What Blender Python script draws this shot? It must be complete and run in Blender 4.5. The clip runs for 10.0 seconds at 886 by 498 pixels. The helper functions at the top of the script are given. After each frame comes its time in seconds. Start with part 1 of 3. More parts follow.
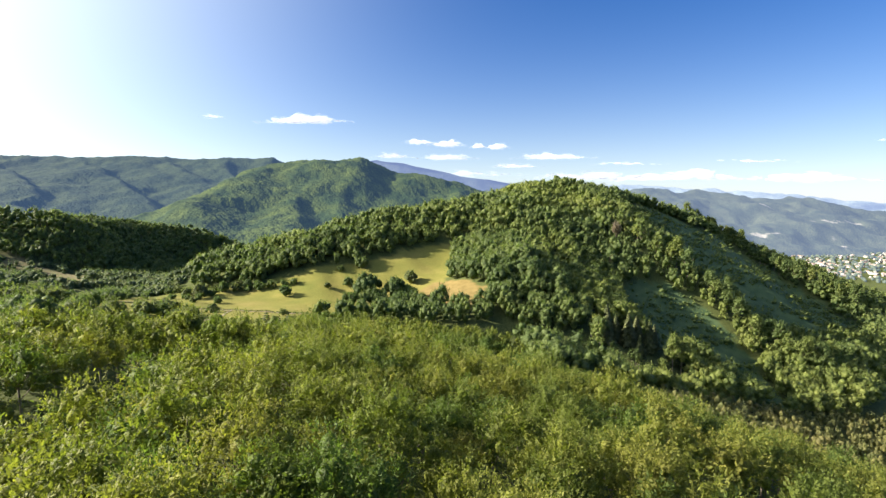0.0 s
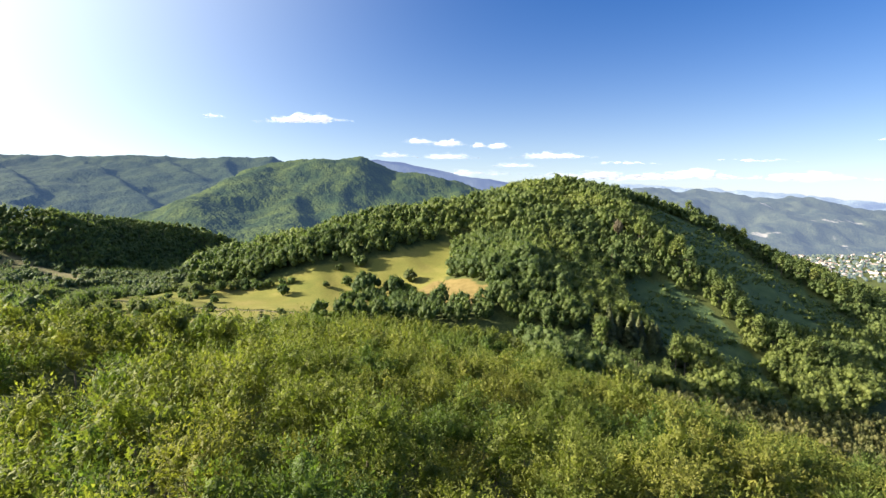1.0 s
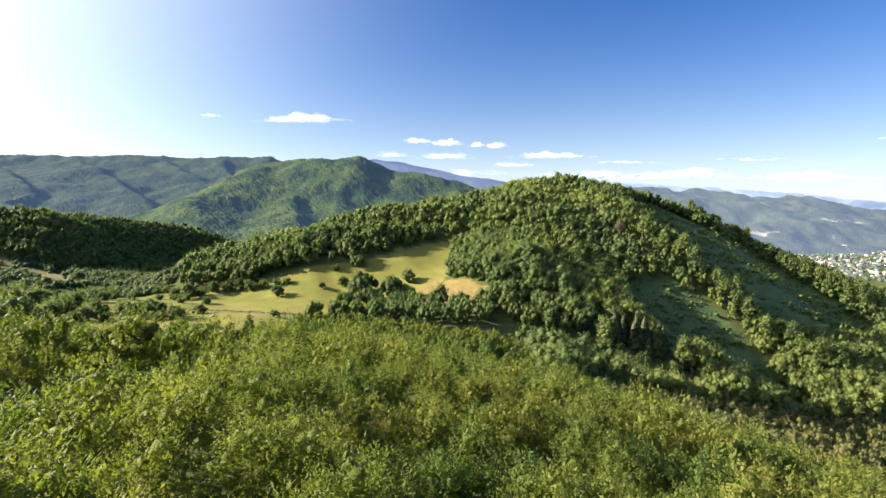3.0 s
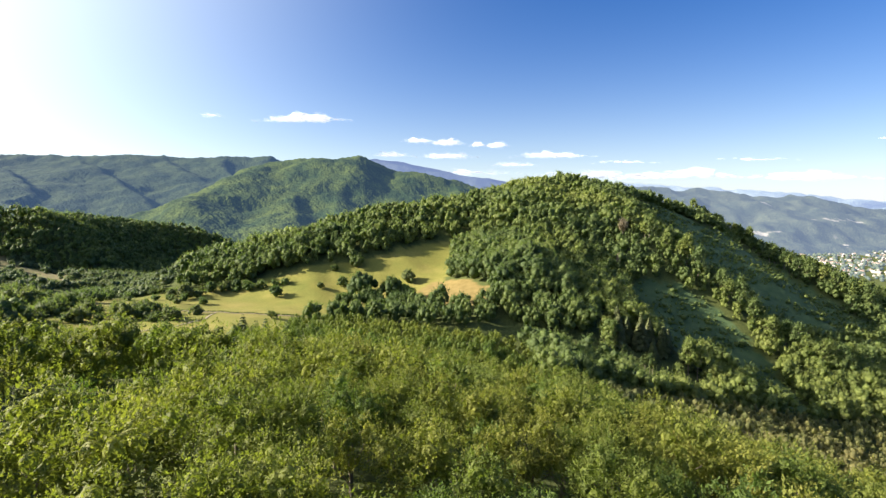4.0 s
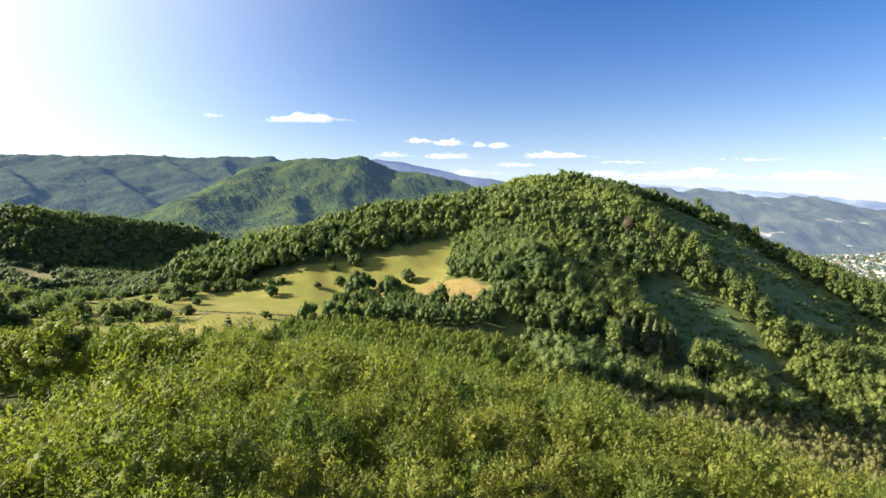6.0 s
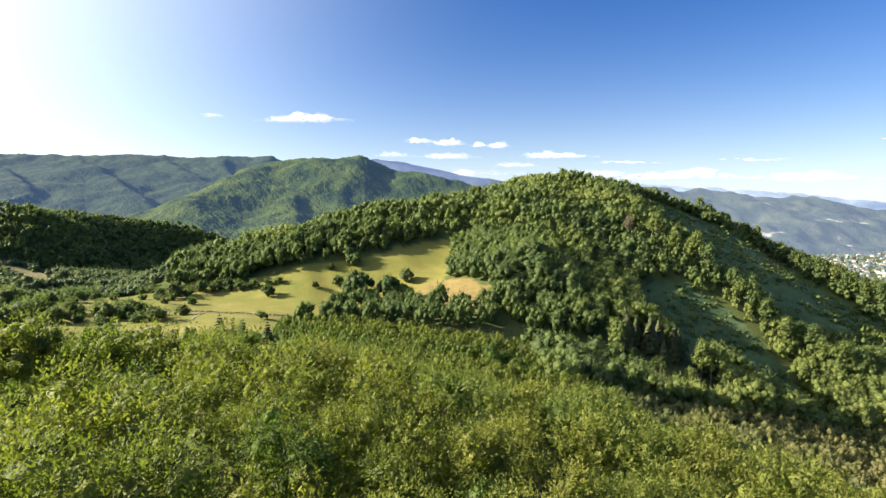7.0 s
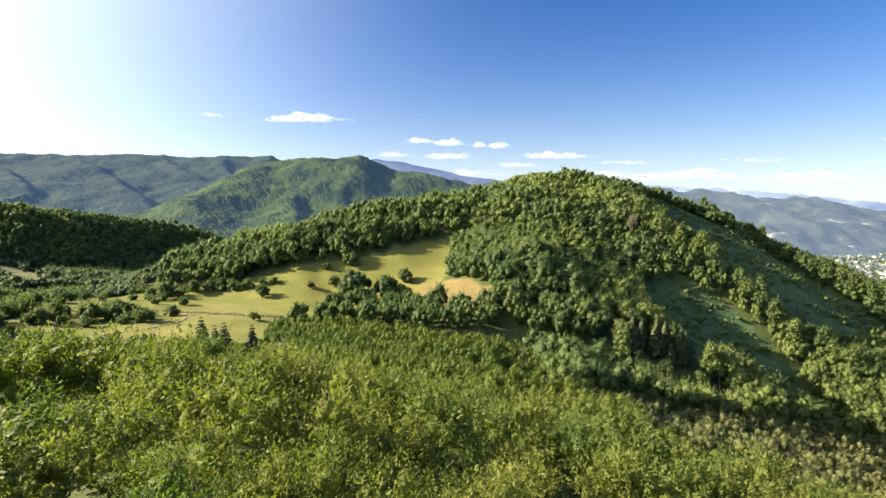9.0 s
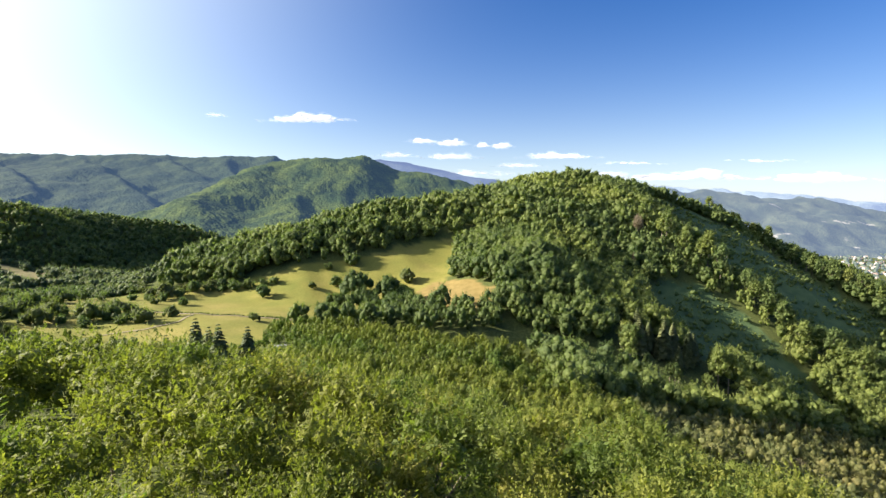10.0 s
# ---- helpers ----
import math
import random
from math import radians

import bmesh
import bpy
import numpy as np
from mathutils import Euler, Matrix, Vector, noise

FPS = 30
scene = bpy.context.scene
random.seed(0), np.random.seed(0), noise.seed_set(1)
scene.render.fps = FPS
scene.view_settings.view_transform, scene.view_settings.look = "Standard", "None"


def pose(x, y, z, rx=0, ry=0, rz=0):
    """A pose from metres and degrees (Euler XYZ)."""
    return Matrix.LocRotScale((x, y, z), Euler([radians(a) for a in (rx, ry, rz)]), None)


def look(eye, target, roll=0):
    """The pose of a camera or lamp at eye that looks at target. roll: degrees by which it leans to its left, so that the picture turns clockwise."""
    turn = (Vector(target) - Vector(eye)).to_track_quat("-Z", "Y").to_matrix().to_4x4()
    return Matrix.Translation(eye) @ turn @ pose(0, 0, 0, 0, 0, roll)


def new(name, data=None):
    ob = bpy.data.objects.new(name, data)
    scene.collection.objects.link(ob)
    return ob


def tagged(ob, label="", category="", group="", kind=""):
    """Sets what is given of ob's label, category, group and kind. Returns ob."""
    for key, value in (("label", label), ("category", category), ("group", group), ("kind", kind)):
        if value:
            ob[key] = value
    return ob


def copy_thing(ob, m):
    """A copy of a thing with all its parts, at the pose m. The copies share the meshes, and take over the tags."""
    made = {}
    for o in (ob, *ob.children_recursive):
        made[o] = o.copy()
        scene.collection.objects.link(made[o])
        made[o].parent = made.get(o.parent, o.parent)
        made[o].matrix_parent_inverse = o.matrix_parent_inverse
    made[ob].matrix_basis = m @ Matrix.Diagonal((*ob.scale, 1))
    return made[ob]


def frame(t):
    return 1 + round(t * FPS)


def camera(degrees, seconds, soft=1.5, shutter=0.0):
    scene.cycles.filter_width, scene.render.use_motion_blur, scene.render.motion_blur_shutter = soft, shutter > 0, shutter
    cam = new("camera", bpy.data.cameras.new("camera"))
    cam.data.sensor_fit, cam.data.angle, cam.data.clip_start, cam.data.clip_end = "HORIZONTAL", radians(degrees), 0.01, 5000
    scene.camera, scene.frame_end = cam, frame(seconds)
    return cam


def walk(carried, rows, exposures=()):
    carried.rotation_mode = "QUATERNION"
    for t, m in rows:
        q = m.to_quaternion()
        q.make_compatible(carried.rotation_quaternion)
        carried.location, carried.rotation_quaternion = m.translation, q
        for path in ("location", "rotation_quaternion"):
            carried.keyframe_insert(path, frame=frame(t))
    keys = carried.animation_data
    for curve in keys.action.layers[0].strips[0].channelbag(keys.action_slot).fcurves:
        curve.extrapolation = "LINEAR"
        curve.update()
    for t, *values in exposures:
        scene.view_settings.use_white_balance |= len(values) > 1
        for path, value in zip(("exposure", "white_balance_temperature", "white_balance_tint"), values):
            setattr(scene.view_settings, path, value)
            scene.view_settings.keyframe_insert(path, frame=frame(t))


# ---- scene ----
# the flight: seconds, eye x y z in metres, yaw, pitch and roll in degrees
cam = camera(82.0, 10.0, soft=1.4)
PATH = [
    (0.0, -0.308, -24.276, 253.732, -0.053, -5.046, -0.032),
    (0.5, -0.216, -21.987, 253.239, -0.046, -5.093, -0.051),
    (1.0, -0.109, -19.754, 252.61, -0.041, -5.104, -0.054),
    (1.5, -0.088, -17.387, 252.18, -0.045, -5.087, -0.051),
    (2.0, -0.113, -14.981, 251.967, -0.065, -5.079, -0.056),
    (2.5, -0.206, -12.661, 251.781, -0.193, -5.102, 0.024),
    (4.0, -0.304, -4.954, 251.091, -0.14, -5.144, 0.036),
    (4.5, -0.184, -2.421, 250.587, -0.042, -5.123, -0.011),
    (5.0, 0.0, 0.0, 250.0, 0.0, -5.1, 0.0),
    (5.5, 0.227, 2.283, 249.454, 0.016, -5.074, -0.001),
    (7.0, 0.811, 8.891, 248.091, 0.005, -5.076, -0.029),
    (7.5, 1.034, 11.217, 247.666, 0.003, -5.081, -0.068),
    (8.0, 1.236, 13.585, 247.268, 0.021, -5.035, -0.074),
    (8.5, 1.371, 15.828, 246.92, 0.007, -5.039, -0.094),
    (9.0, 1.426, 18.041, 246.641, 0.039, -5.034, -0.102),
    (9.5, 1.487, 20.236, 246.341, 0.176, -4.995, -0.177),
    (10.0, 1.521, 22.425, 246.031, 0.386, -4.989, -0.17),
]
walk(cam, [(t, pose(x, y, z, 90 + pitch, roll, yaw)) for t, x, y, z, yaw, pitch, roll in PATH],
     exposures=[(0.0, 1.85), (10.0, 1.85)])

# ---- light: a low sun on the left and a clear sky ----
SUN_AZIMUTH, SUN_HEIGHT = -88.0, 26.0
world = bpy.data.worlds.new("sky")
scene.world = world
world.use_nodes = True
wn = world.node_tree.nodes
sky = wn.new("ShaderNodeTexSky")
sky.sky_type = "NISHITA"
sky.sun_disc = False
sky.sun_elevation = radians(SUN_HEIGHT)
sky.sun_rotation = radians(SUN_AZIMUTH)
sky.altitude = 500
sky.air_density = 1.0
sky.dust_density = 0.5
sky.ozone_density = 2.5
STRENGTH = 0.045
wl = world.node_tree.links
wn["Background"].inputs["Strength"].default_value = STRENGTH


def sums(kind, one, two=None):
    k = wn.new("ShaderNodeMath")
    k.operation = kind
    for value, socket in ((one, k.inputs[0]), (two, k.inputs[1])):
        if isinstance(value, (int, float)):
            socket.default_value = value
        elif value is not None:
            wl.new(value, socket)
    return k.outputs[0]


def tinted(fac, one, two):
    k = wn.new("ShaderNodeMix")
    k.data_type = "RGBA"
    wl.new(fac, k.inputs[0])
    wl.new(one, k.inputs[6])
    k.inputs[7].default_value = (*[c / STRENGTH for c in two], 1)
    return k.outputs[2]


# haze: a wide glow round the sun and a pale band along the horizon
a, e = radians(SUN_AZIMUTH), radians(SUN_HEIGHT)
deep = wn.new("ShaderNodeHueSaturation")
deep.inputs["Hue"].default_value = 0.516
deep.inputs["Saturation"].default_value = 1.42
deep.inputs["Value"].default_value = 0.99
wl.new(sky.outputs["Color"], deep.inputs["Color"])
way = wn.new("ShaderNodeTexCoord").outputs["Generated"]
toward = wn.new("ShaderNodeVectorMath")
toward.operation = "DOT_PRODUCT"
wl.new(way, toward.inputs[0])
toward.inputs[1].default_value = (math.sin(a) * math.cos(e), math.cos(a) * math.cos(e), math.sin(e))
angle = sums("ARCCOSINE", toward.outputs["Value"])
glow = sums("EXPONENT", sums("MULTIPLY", sums("POWER", sums("DIVIDE", angle, 0.86), 2.8), -1.0))
height = wn.new("ShaderNodeSeparateXYZ")
wl.new(way, height.inputs[0])
haze = sums("MULTIPLY", sums("EXPONENT", sums("DIVIDE", sums("MAXIMUM", height.outputs[2], 0.0), -0.115)), 0.64)
hazy = tinted(haze, deep.outputs["Color"], (0.275, 0.288, 0.352))
wl.new(tinted(glow, hazy, (0.58, 0.61, 0.555)), wn["Background"].inputs["Color"])
sun = new("sun", bpy.data.lights.new("sun", "SUN"))
sun.data.energy = 4.7
sun.data.angle = radians(0.6)
sun.data.color = (1.0, 0.9, 0.74)
a, e = radians(SUN_AZIMUTH), radians(SUN_HEIGHT)
sun.matrix_world = look((0, 0, 0), (-math.sin(a) * math.cos(e), -math.cos(a) * math.cos(e), -math.sin(e)))

# ---- small tools ----


def fast_mesh(name, verts, tris, tint=None, smooth=False):
    """A mesh from arrays of corners and triangles; tint: a shade number for each corner."""
    me = bpy.data.meshes.new(name)
    verts, tris = np.asarray(verts, np.float32), np.asarray(tris, np.int32)
    me.vertices.add(len(verts))
    me.vertices.foreach_set("co", verts.ravel())
    me.loops.add(tris.size)
    me.loops.foreach_set("vertex_index", tris.ravel())
    me.polygons.add(len(tris))
    me.polygons.foreach_set("loop_start", np.arange(0, tris.size, 3, dtype=np.int32))
    if smooth:
        me.polygons.foreach_set("use_smooth", np.ones(len(tris), bool))
    if tint is not None:
        me.attributes.new("tint", "FLOAT", "POINT").data.foreach_set("value", np.asarray(tint, np.float32))
    me.update(calc_edges=True)
    return me


def part(name, bm, material, parent, label=""):
    me = bpy.data.meshes.new(name)
    bm.to_mesh(me)
    bm.free()
    me.materials.append(material)
    ob = new(name, me)
    ob.parent = parent
    return tagged(ob, label)


def hash2(i, j, seed):
    n = (i * 374761393 + j * 668265263 + seed * 974634733) & 0xFFFFFFFF
    n = ((n ^ (n >> 13)) * 1274126177) & 0xFFFFFFFF
    return ((n ^ (n >> 16)) & 0xFFFF) / 65535.0


def value_noise(x, y, seed=0):
    xi, yi = np.floor(x).astype(np.int64), np.floor(y).astype(np.int64)
    fx, fy = x - xi, y - yi
    fx, fy = fx * fx * (3 - 2 * fx), fy * fy * (3 - 2 * fy)
    a0 = hash2(xi, yi, seed) * (1 - fx) + hash2(xi + 1, yi, seed) * fx
    a1 = hash2(xi, yi + 1, seed) * (1 - fx) + hash2(xi + 1, yi + 1, seed) * fx
    return a0 * (1 - fy) + a1 * fy


def fbm(x, y, octaves=4, seed=0):
    """Rolling noise from about -1 to 1."""
    total, amp = 0 * x, 1.0
    for k in range(octaves):
        total = total + amp * (2 * value_noise(x * 2**k, y * 2**k, seed + k) - 1)
        amp *= 0.5
    return total


# ---- the lie of the land ----
# ridges: crest points x y z, fall to the side, rounding of the crest
RIDGES = [
    ([(-20, -300, 262), (-18, -60, 240), (-16, 0, 230.5), (-20, 26, 228.5), (-24, 54, 222), (-29, 80, 213.5), (-37, 120, 201.5), (-62, 190, 185), (-110, 255, 181)], 0.42, 48),
    ([(-160, 40, 228), (-70, 50, 228), (-53, 62, 225), (-54, 86, 218), (-50, 130, 200)], 0.35, 24),
    ([(-236, 396, 178), (-207, 402, 194), (-170, 408, 203), (-113, 425, 219), (-60, 450, 232), (0, 490, 244), (75, 548, 263), (135, 590, 268),
      (190, 605, 264), (240, 615, 256), (336, 645, 226), (420, 610, 182), (520, 580, 140), (700, 540, 70)], 0.50, 26),
    ([(143, 580, 266), (160, 480, 238), (176, 430, 217), (205, 390, 192), (232, 345, 155), (262, 310, 122)], 0.55, 16),
    ([(415, 565, 160), (395, 500, 138), (350, 425, 130), (290, 350, 124), (255, 300, 122)], 0.42, 18),
    ([(90, 500, 246), (60, 400, 217), (46, 348, 206)], 0.48, 26),
    ([(-800, 400, 268), (-520, 470, 250), (-405, 505, 238), (-416, 580, 231), (-422, 656, 224), (-392, 735, 210), (-330, 800, 184), (-240, 860, 130)], 0.85, 8),
    ([(-600, 430, 232), (-430, 452, 206), (-350, 442, 194), (-290, 420, 182)], 0.40, 12),
    ([(-520, 330, 210), (-380, 335, 200), (-300, 300, 193), (-224, 275, 189), (-150, 250, 184)], 0.22, 40),
]


# a treeless dip beside the near ridge
GAP = [(-62, 2), (-48, 15), (-40.5, 28), (-38.5, 40), (-38, 50), (-36, 60)]
# the gorge between the meadow's rim and the shaded spur: floor points x y z
GORGE = [(-362, 462, 198), (-335, 466, 176), (-290, 492, 150), (-240, 555, 128), (-180, 650, 108), (-120, 800, 85)]


def along(points, x, y):
    """The crest's height nearest to each place, and the way to it."""
    best, height = np.full(x.shape, 1e9), np.zeros(x.shape)
    for (x0, y0, z0), (x1, y1, z1) in zip(points, points[1:]):
        dx, dy = x1 - x0, y1 - y0
        s = np.clip(((x - x0) * dx + (y - y0) * dy) / (dx * dx + dy * dy), 0, 1)
        d = np.hypot(x - x0 - s * dx, y - y0 - s * dy)
        near = d < best
        best, height = np.where(near, d, best), np.where(near, z0 + s * (z1 - z0), height)
    return height, best


def land(x, y):
    """The ground's height."""
    x, y = np.asarray(x, float), np.asarray(y, float)
    base = 182 - 0.30 * np.clip(x - 20, 0, 600) - 0.05 * np.clip(y - 420, 0, 1200) - 0.20 * np.clip(np.hypot(x, y) - 1000, 0, 500)
    base = np.clip(base - 0.10 * np.clip(-x - 200, 0, 500), 0, 400)
    total = base / 7.0
    for points, fall, rounding in RIDGES:
        z, d = along(points, x, y)
        h = z - fall * (np.sqrt(d * d + rounding * rounding) - rounding)
        total = np.logaddexp(total, h / 7.0)
    h = total * 7.0
    # dip carved to deepen the shadow below the knob
    _, d = along([(2, 255, 0), (40, 256, 0), (80, 252, 0), (118, 236, 0)], x, y)
    h = h - 6.0 * np.exp(-((d / 9.0) ** 2))
    _, d = along([(px, py, 0) for px, py in GAP], x, y)
    h = h - 7.0 * np.exp(-((d / 7.5) ** 2))
    z, d = along(GORGE, x, y)
    h = -6.0 * np.logaddexp(-h / 6.0, -(z + 1.3 * np.maximum(d - 4, 0)) / 6.0)
    far = np.clip((np.hypot(x, y) - 150) / 300, 0, 1)
    far = far * (1 - 0.8 * np.exp(-(((x + 80) / 120) ** 2 + ((y - 330) / 75) ** 2)))
    return h + far * 4.0 * fbm(x / 90, y / 90, 3, 5) + 0.6 * fbm(x / 18, y / 18, 2, 9)


def inside(points, x, y):
    """Whether places lie inside an outline on the plan."""
    hit = np.zeros(np.shape(x), bool)
    for (x0, y0), (x1, y1) in zip(points, points[1:] + points[:1]):
        cross = (y0 > y) != (y1 > y)
        hit ^= cross & (x < (x1 - x0) * (y - y0) / (y1 - y0 + 1e-9) + x0)
    return hit


MEADOW = [(32, 432), (-38, 397), (-78, 379), (-120, 365), (-160, 360), (-200, 356), (-228, 335), (-300, 318), (-330, 285), (-270, 256), (-155, 226),
          (-78, 200), (-66, 225), (-78, 252), (-68, 292), (-50, 316), (-20, 312), (16, 298), (20, 312), (2, 336), (6, 385)]
DRY = [(-4, 348), (16, 334), (30, 316), (27, 297), (16, 290), (4, 292), (-10, 310), (-16, 334)]
SHADED_HOLLOW = [(130, 292), (124, 326), (132, 352), (144, 380), (160, 391), (182, 382), (202, 368), (213, 343), (216, 318), (211, 290), (200, 262), (188, 250),
         (176, 268), (160, 284)]
BRACKEN = [(198, 545), (214, 475), (234, 412), (254, 374), (296, 374), (420, 462), (395, 560), (368, 605), (300, 585), (240, 600)]
PASTURE = [(-440, 446), (-395, 450), (-348, 446), (-305, 422), (-285, 402), (-312, 400), (-350, 418), (-400, 428), (-440, 430)]
# strip kept bare and carved, to make the dark shadow below the knob
SHADOW_DIP = [(-2, 244), (40, 243), (80, 238), (122, 226), (126, 240), (112, 258), (84, 266), (40, 270), (8, 266)]
STAND = [(82, 240), (138, 236), (144, 284), (92, 288)]
GLADE = [(-450, 446), (-430, 300), (-330, 280), (-225, 330), (-186, 350), (-194, 372), (-203, 388), (-222, 430), (-250, 490), (-262, 512), (-292, 486), (-332, 462), (-362, 460), (-400, 446)]


def edge(points, x, y):
    """An outline with a ragged edge."""
    return inside(points, x + 4 * fbm(x / 14, y / 14, 2, 21), y + 4 * fbm(x / 14, y / 14, 2, 22))


# ---- materials ----
def material(name):
    m = bpy.data.materials.new(name)
    m.use_nodes = True
    n = m.node_tree.nodes
    return m, n, m.node_tree.links, n["Principled BSDF"]


def noise_at(n, links, scale, detail=4.0, vector=None):
    k = n.new("ShaderNodeTexNoise")
    k.inputs["Scale"].default_value, k.inputs["Detail"].default_value = scale, detail
    if vector is not None:
        links.new(vector, k.inputs["Vector"])
    return k.outputs["Fac"]


def ramp(n, links, fac, *stops):
    k = n.new("ShaderNodeValToRGB")
    k.color_ramp.elements[0].position, k.color_ramp.elements[0].color = stops[0][0], (*stops[0][1], 1)
    k.color_ramp.elements[1].position, k.color_ramp.elements[1].color = stops[-1][0], (*stops[-1][1], 1)
    for at, colour in stops[1:-1]:
        k.color_ramp.elements.new(at).color = (*colour, 1)
    links.new(fac, k.inputs["Fac"])
    return k.outputs["Color"]


def mixed(n, links, fac, one, two, blend="MIX"):
    k = n.new("ShaderNodeMix")
    k.data_type, k.blend_type = "RGBA", blend
    for value, socket in ((fac, k.inputs[0]), (one, k.inputs[6]), (two, k.inputs[7])):
        if isinstance(value, (int, float)):
            socket.default_value = value
        elif isinstance(value, tuple):
            socket.default_value = (*value, 1)
        else:
            links.new(value, socket)
    return k.outputs[2]


def bump(n, links, height, strength, distance, shader):
    k = n.new("ShaderNodeBump")
    k.inputs["Strength"].default_value, k.inputs["Distance"].default_value = strength, distance
    links.new(height, k.inputs["Height"])
    links.new(k.outputs["Normal"], shader.inputs["Normal"])


def leaf_material(name, shades, joined, glow=0.45, grain=0.9, cut=0.0):
    """Foliage: a shade for each plant, leaf by leaf variation, light that shines through."""
    m, n, links, shader = material(name)
    if joined:
        k = n.new("ShaderNodeAttribute")
        k.attribute_name = "tint"
        tone = k.outputs["Fac"]
    else:
        tone = n.new("ShaderNodeObjectInfo").outputs["Random"]
    colour = ramp(n, links, tone, *shades)
    leaf = n.new("ShaderNodeNewGeometry").outputs["Random Per Island"]
    vary = ramp(n, links, leaf, (0.0, (0.84, 0.87, 0.84)), (0.5, (1, 1, 1)), (1.0, (1.12, 1.12, 1.08)))
    colour = mixed(n, links, 1.0, colour, vary, "MULTIPLY")
    place = n.new("ShaderNodeNewGeometry").outputs["Position"]
    clump = noise_at(n, links, grain, 5, place)
    colour = mixed(n, links, 1.0, colour, ramp(n, links, clump, (0.3, (0.62, 0.68, 0.62)), (0.7, (1.3, 1.24, 1.15))), "MULTIPLY")
    bump(n, links, clump, 0.8, 0.9 / grain, shader)
    links.new(colour, shader.inputs["Base Color"])
    shader.inputs["Roughness"].default_value = 0.6
    shader.inputs["Specular IOR Level"].default_value = 0.25
    thin = n.new("ShaderNodeBsdfTranslucent")
    links.new(mixed(n, links, 1.0, colour, (1.18, 1.32, 0.62), "MULTIPLY"), thin.inputs["Color"])
    both = n.new("ShaderNodeMixShader")
    both.inputs[0].default_value = glow
    links.new(shader.outputs[0], both.inputs[1])
    links.new(thin.outputs[0], both.inputs[2])
    surface = both.outputs[0]
    if cut:
        # sprays of small leaves with air between them
        holes = n.new("ShaderNodeMixShader")
        links.new(ramp(n, links, noise_at(n, links, cut, 2, place), (0.45, (0, 0, 0)), (0.48, (1, 1, 1))), holes.inputs[0])
        links.new(n.new("ShaderNodeBsdfTransparent").outputs[0], holes.inputs[1])
        links.new(surface, holes.inputs[2])
        surface = holes.outputs[0]
    links.new(surface, n["Material Output"].inputs["Surface"])
    return m


OAK = ((0.0, (0.088, 0.13, 0.03)), (0.25, (0.13, 0.158, 0.034)), (0.55, (0.165, 0.182, 0.038)), (0.85, (0.186, 0.196, 0.042)), (1.0, (0.2, 0.194, 0.046)))
# SLOPE: browner than OAK, with the slope's bluish haze put into the colours
SLOPE = ((0.0, (0.135, 0.155, 0.072)), (0.35, (0.178, 0.186, 0.082)), (0.65, (0.21, 0.205, 0.088)), (0.85, (0.23, 0.215, 0.094)), (1.0, (0.235, 0.205, 0.1)))
WOOD = ((0.0, (0.1, 0.142, 0.056)), (0.4, (0.138, 0.178, 0.064)), (0.75, (0.178, 0.214, 0.068)), (0.9, (0.202, 0.234, 0.072)), (1.0, (0.21, 0.226, 0.078)))
ORCHARD = ((0.0, (0.078, 0.12, 0.046)), (0.5, (0.108, 0.148, 0.052)), (1.0, (0.14, 0.16, 0.066)))
SPRUCE = ((0.0, (0.10, 0.135, 0.06)), (1.0, (0.16, 0.175, 0.085)))
oak_leaves = leaf_material("oak_leaves", OAK, False, 0.45, grain=0.6, cut=7.0)
oak_leaves_joined = leaf_material("oak_leaves_of_the_wood", OAK, True, 0.45, grain=0.8, cut=4.0)
slope_leaves = leaf_material("hazed_slope_leaves", SLOPE, True, 0.55, grain=0.6)
wood_leaves = leaf_material("beech_leaves", WOOD, True, 0.5, grain=0.45)
single_leaves = leaf_material("single_tree_leaves", WOOD, False, 0.5, grain=0.6)
orchard_leaves = leaf_material("orchard_leaves", ORCHARD, False, 0.5, grain=0.7)
spruce_needles = leaf_material("spruce_needles", SPRUCE, False, 0.3, grain=0.5)
DEAD = ((0.0, (0.16, 0.13, 0.09)), (1.0, (0.22, 0.18, 0.13)))
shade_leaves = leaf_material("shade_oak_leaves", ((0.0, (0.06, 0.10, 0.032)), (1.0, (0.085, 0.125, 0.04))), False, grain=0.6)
dead_twigs = leaf_material("dead_twigs", DEAD, False, 0.05)

bark, bn, bl, bs = material("bark")
bl.new(ramp(bn, bl, noise_at(bn, bl, 9.0), (0.3, (0.09, 0.07, 0.05)), (0.7, (0.2, 0.17, 0.13))), bs.inputs["Base Color"])
bs.inputs["Roughness"].default_value = 0.9

ground_cover, gn, gl, gs = material("ground_cover")
where = gn.new("ShaderNodeNewGeometry").outputs["Position"]
fine, wide = noise_at(gn, gl, 0.9, 6, where), noise_at(gn, gl, 0.045, 5, where)
soil = ramp(gn, gl, fine, (0.3, (0.05, 0.065, 0.02)), (0.7, (0.10, 0.115, 0.04)))
grass = ramp(gn, gl, wide, (0.3, (0.142, 0.152, 0.037)), (0.5, (0.184, 0.176, 0.045)), (0.7, (0.23, 0.2, 0.062)))
grass = mixed(gn, gl, 1.0, grass, ramp(gn, gl, fine, (0.25, (0.8, 0.82, 0.8)), (0.75, (1.12, 1.1, 1.1))), "MULTIPLY")
dry = ramp(gn, gl, noise_at(gn, gl, 0.25, 6, where), (0.3, (0.165, 0.125, 0.046)), (0.7, (0.235, 0.176, 0.07)))
# green of the open slopes, darkened to put the hollow's shade into the colour
shaded_heath = ramp(gn, gl, noise_at(gn, gl, 0.12, 6, where), (0.3, (0.052, 0.088, 0.042)), (0.7, (0.09, 0.13, 0.058)))


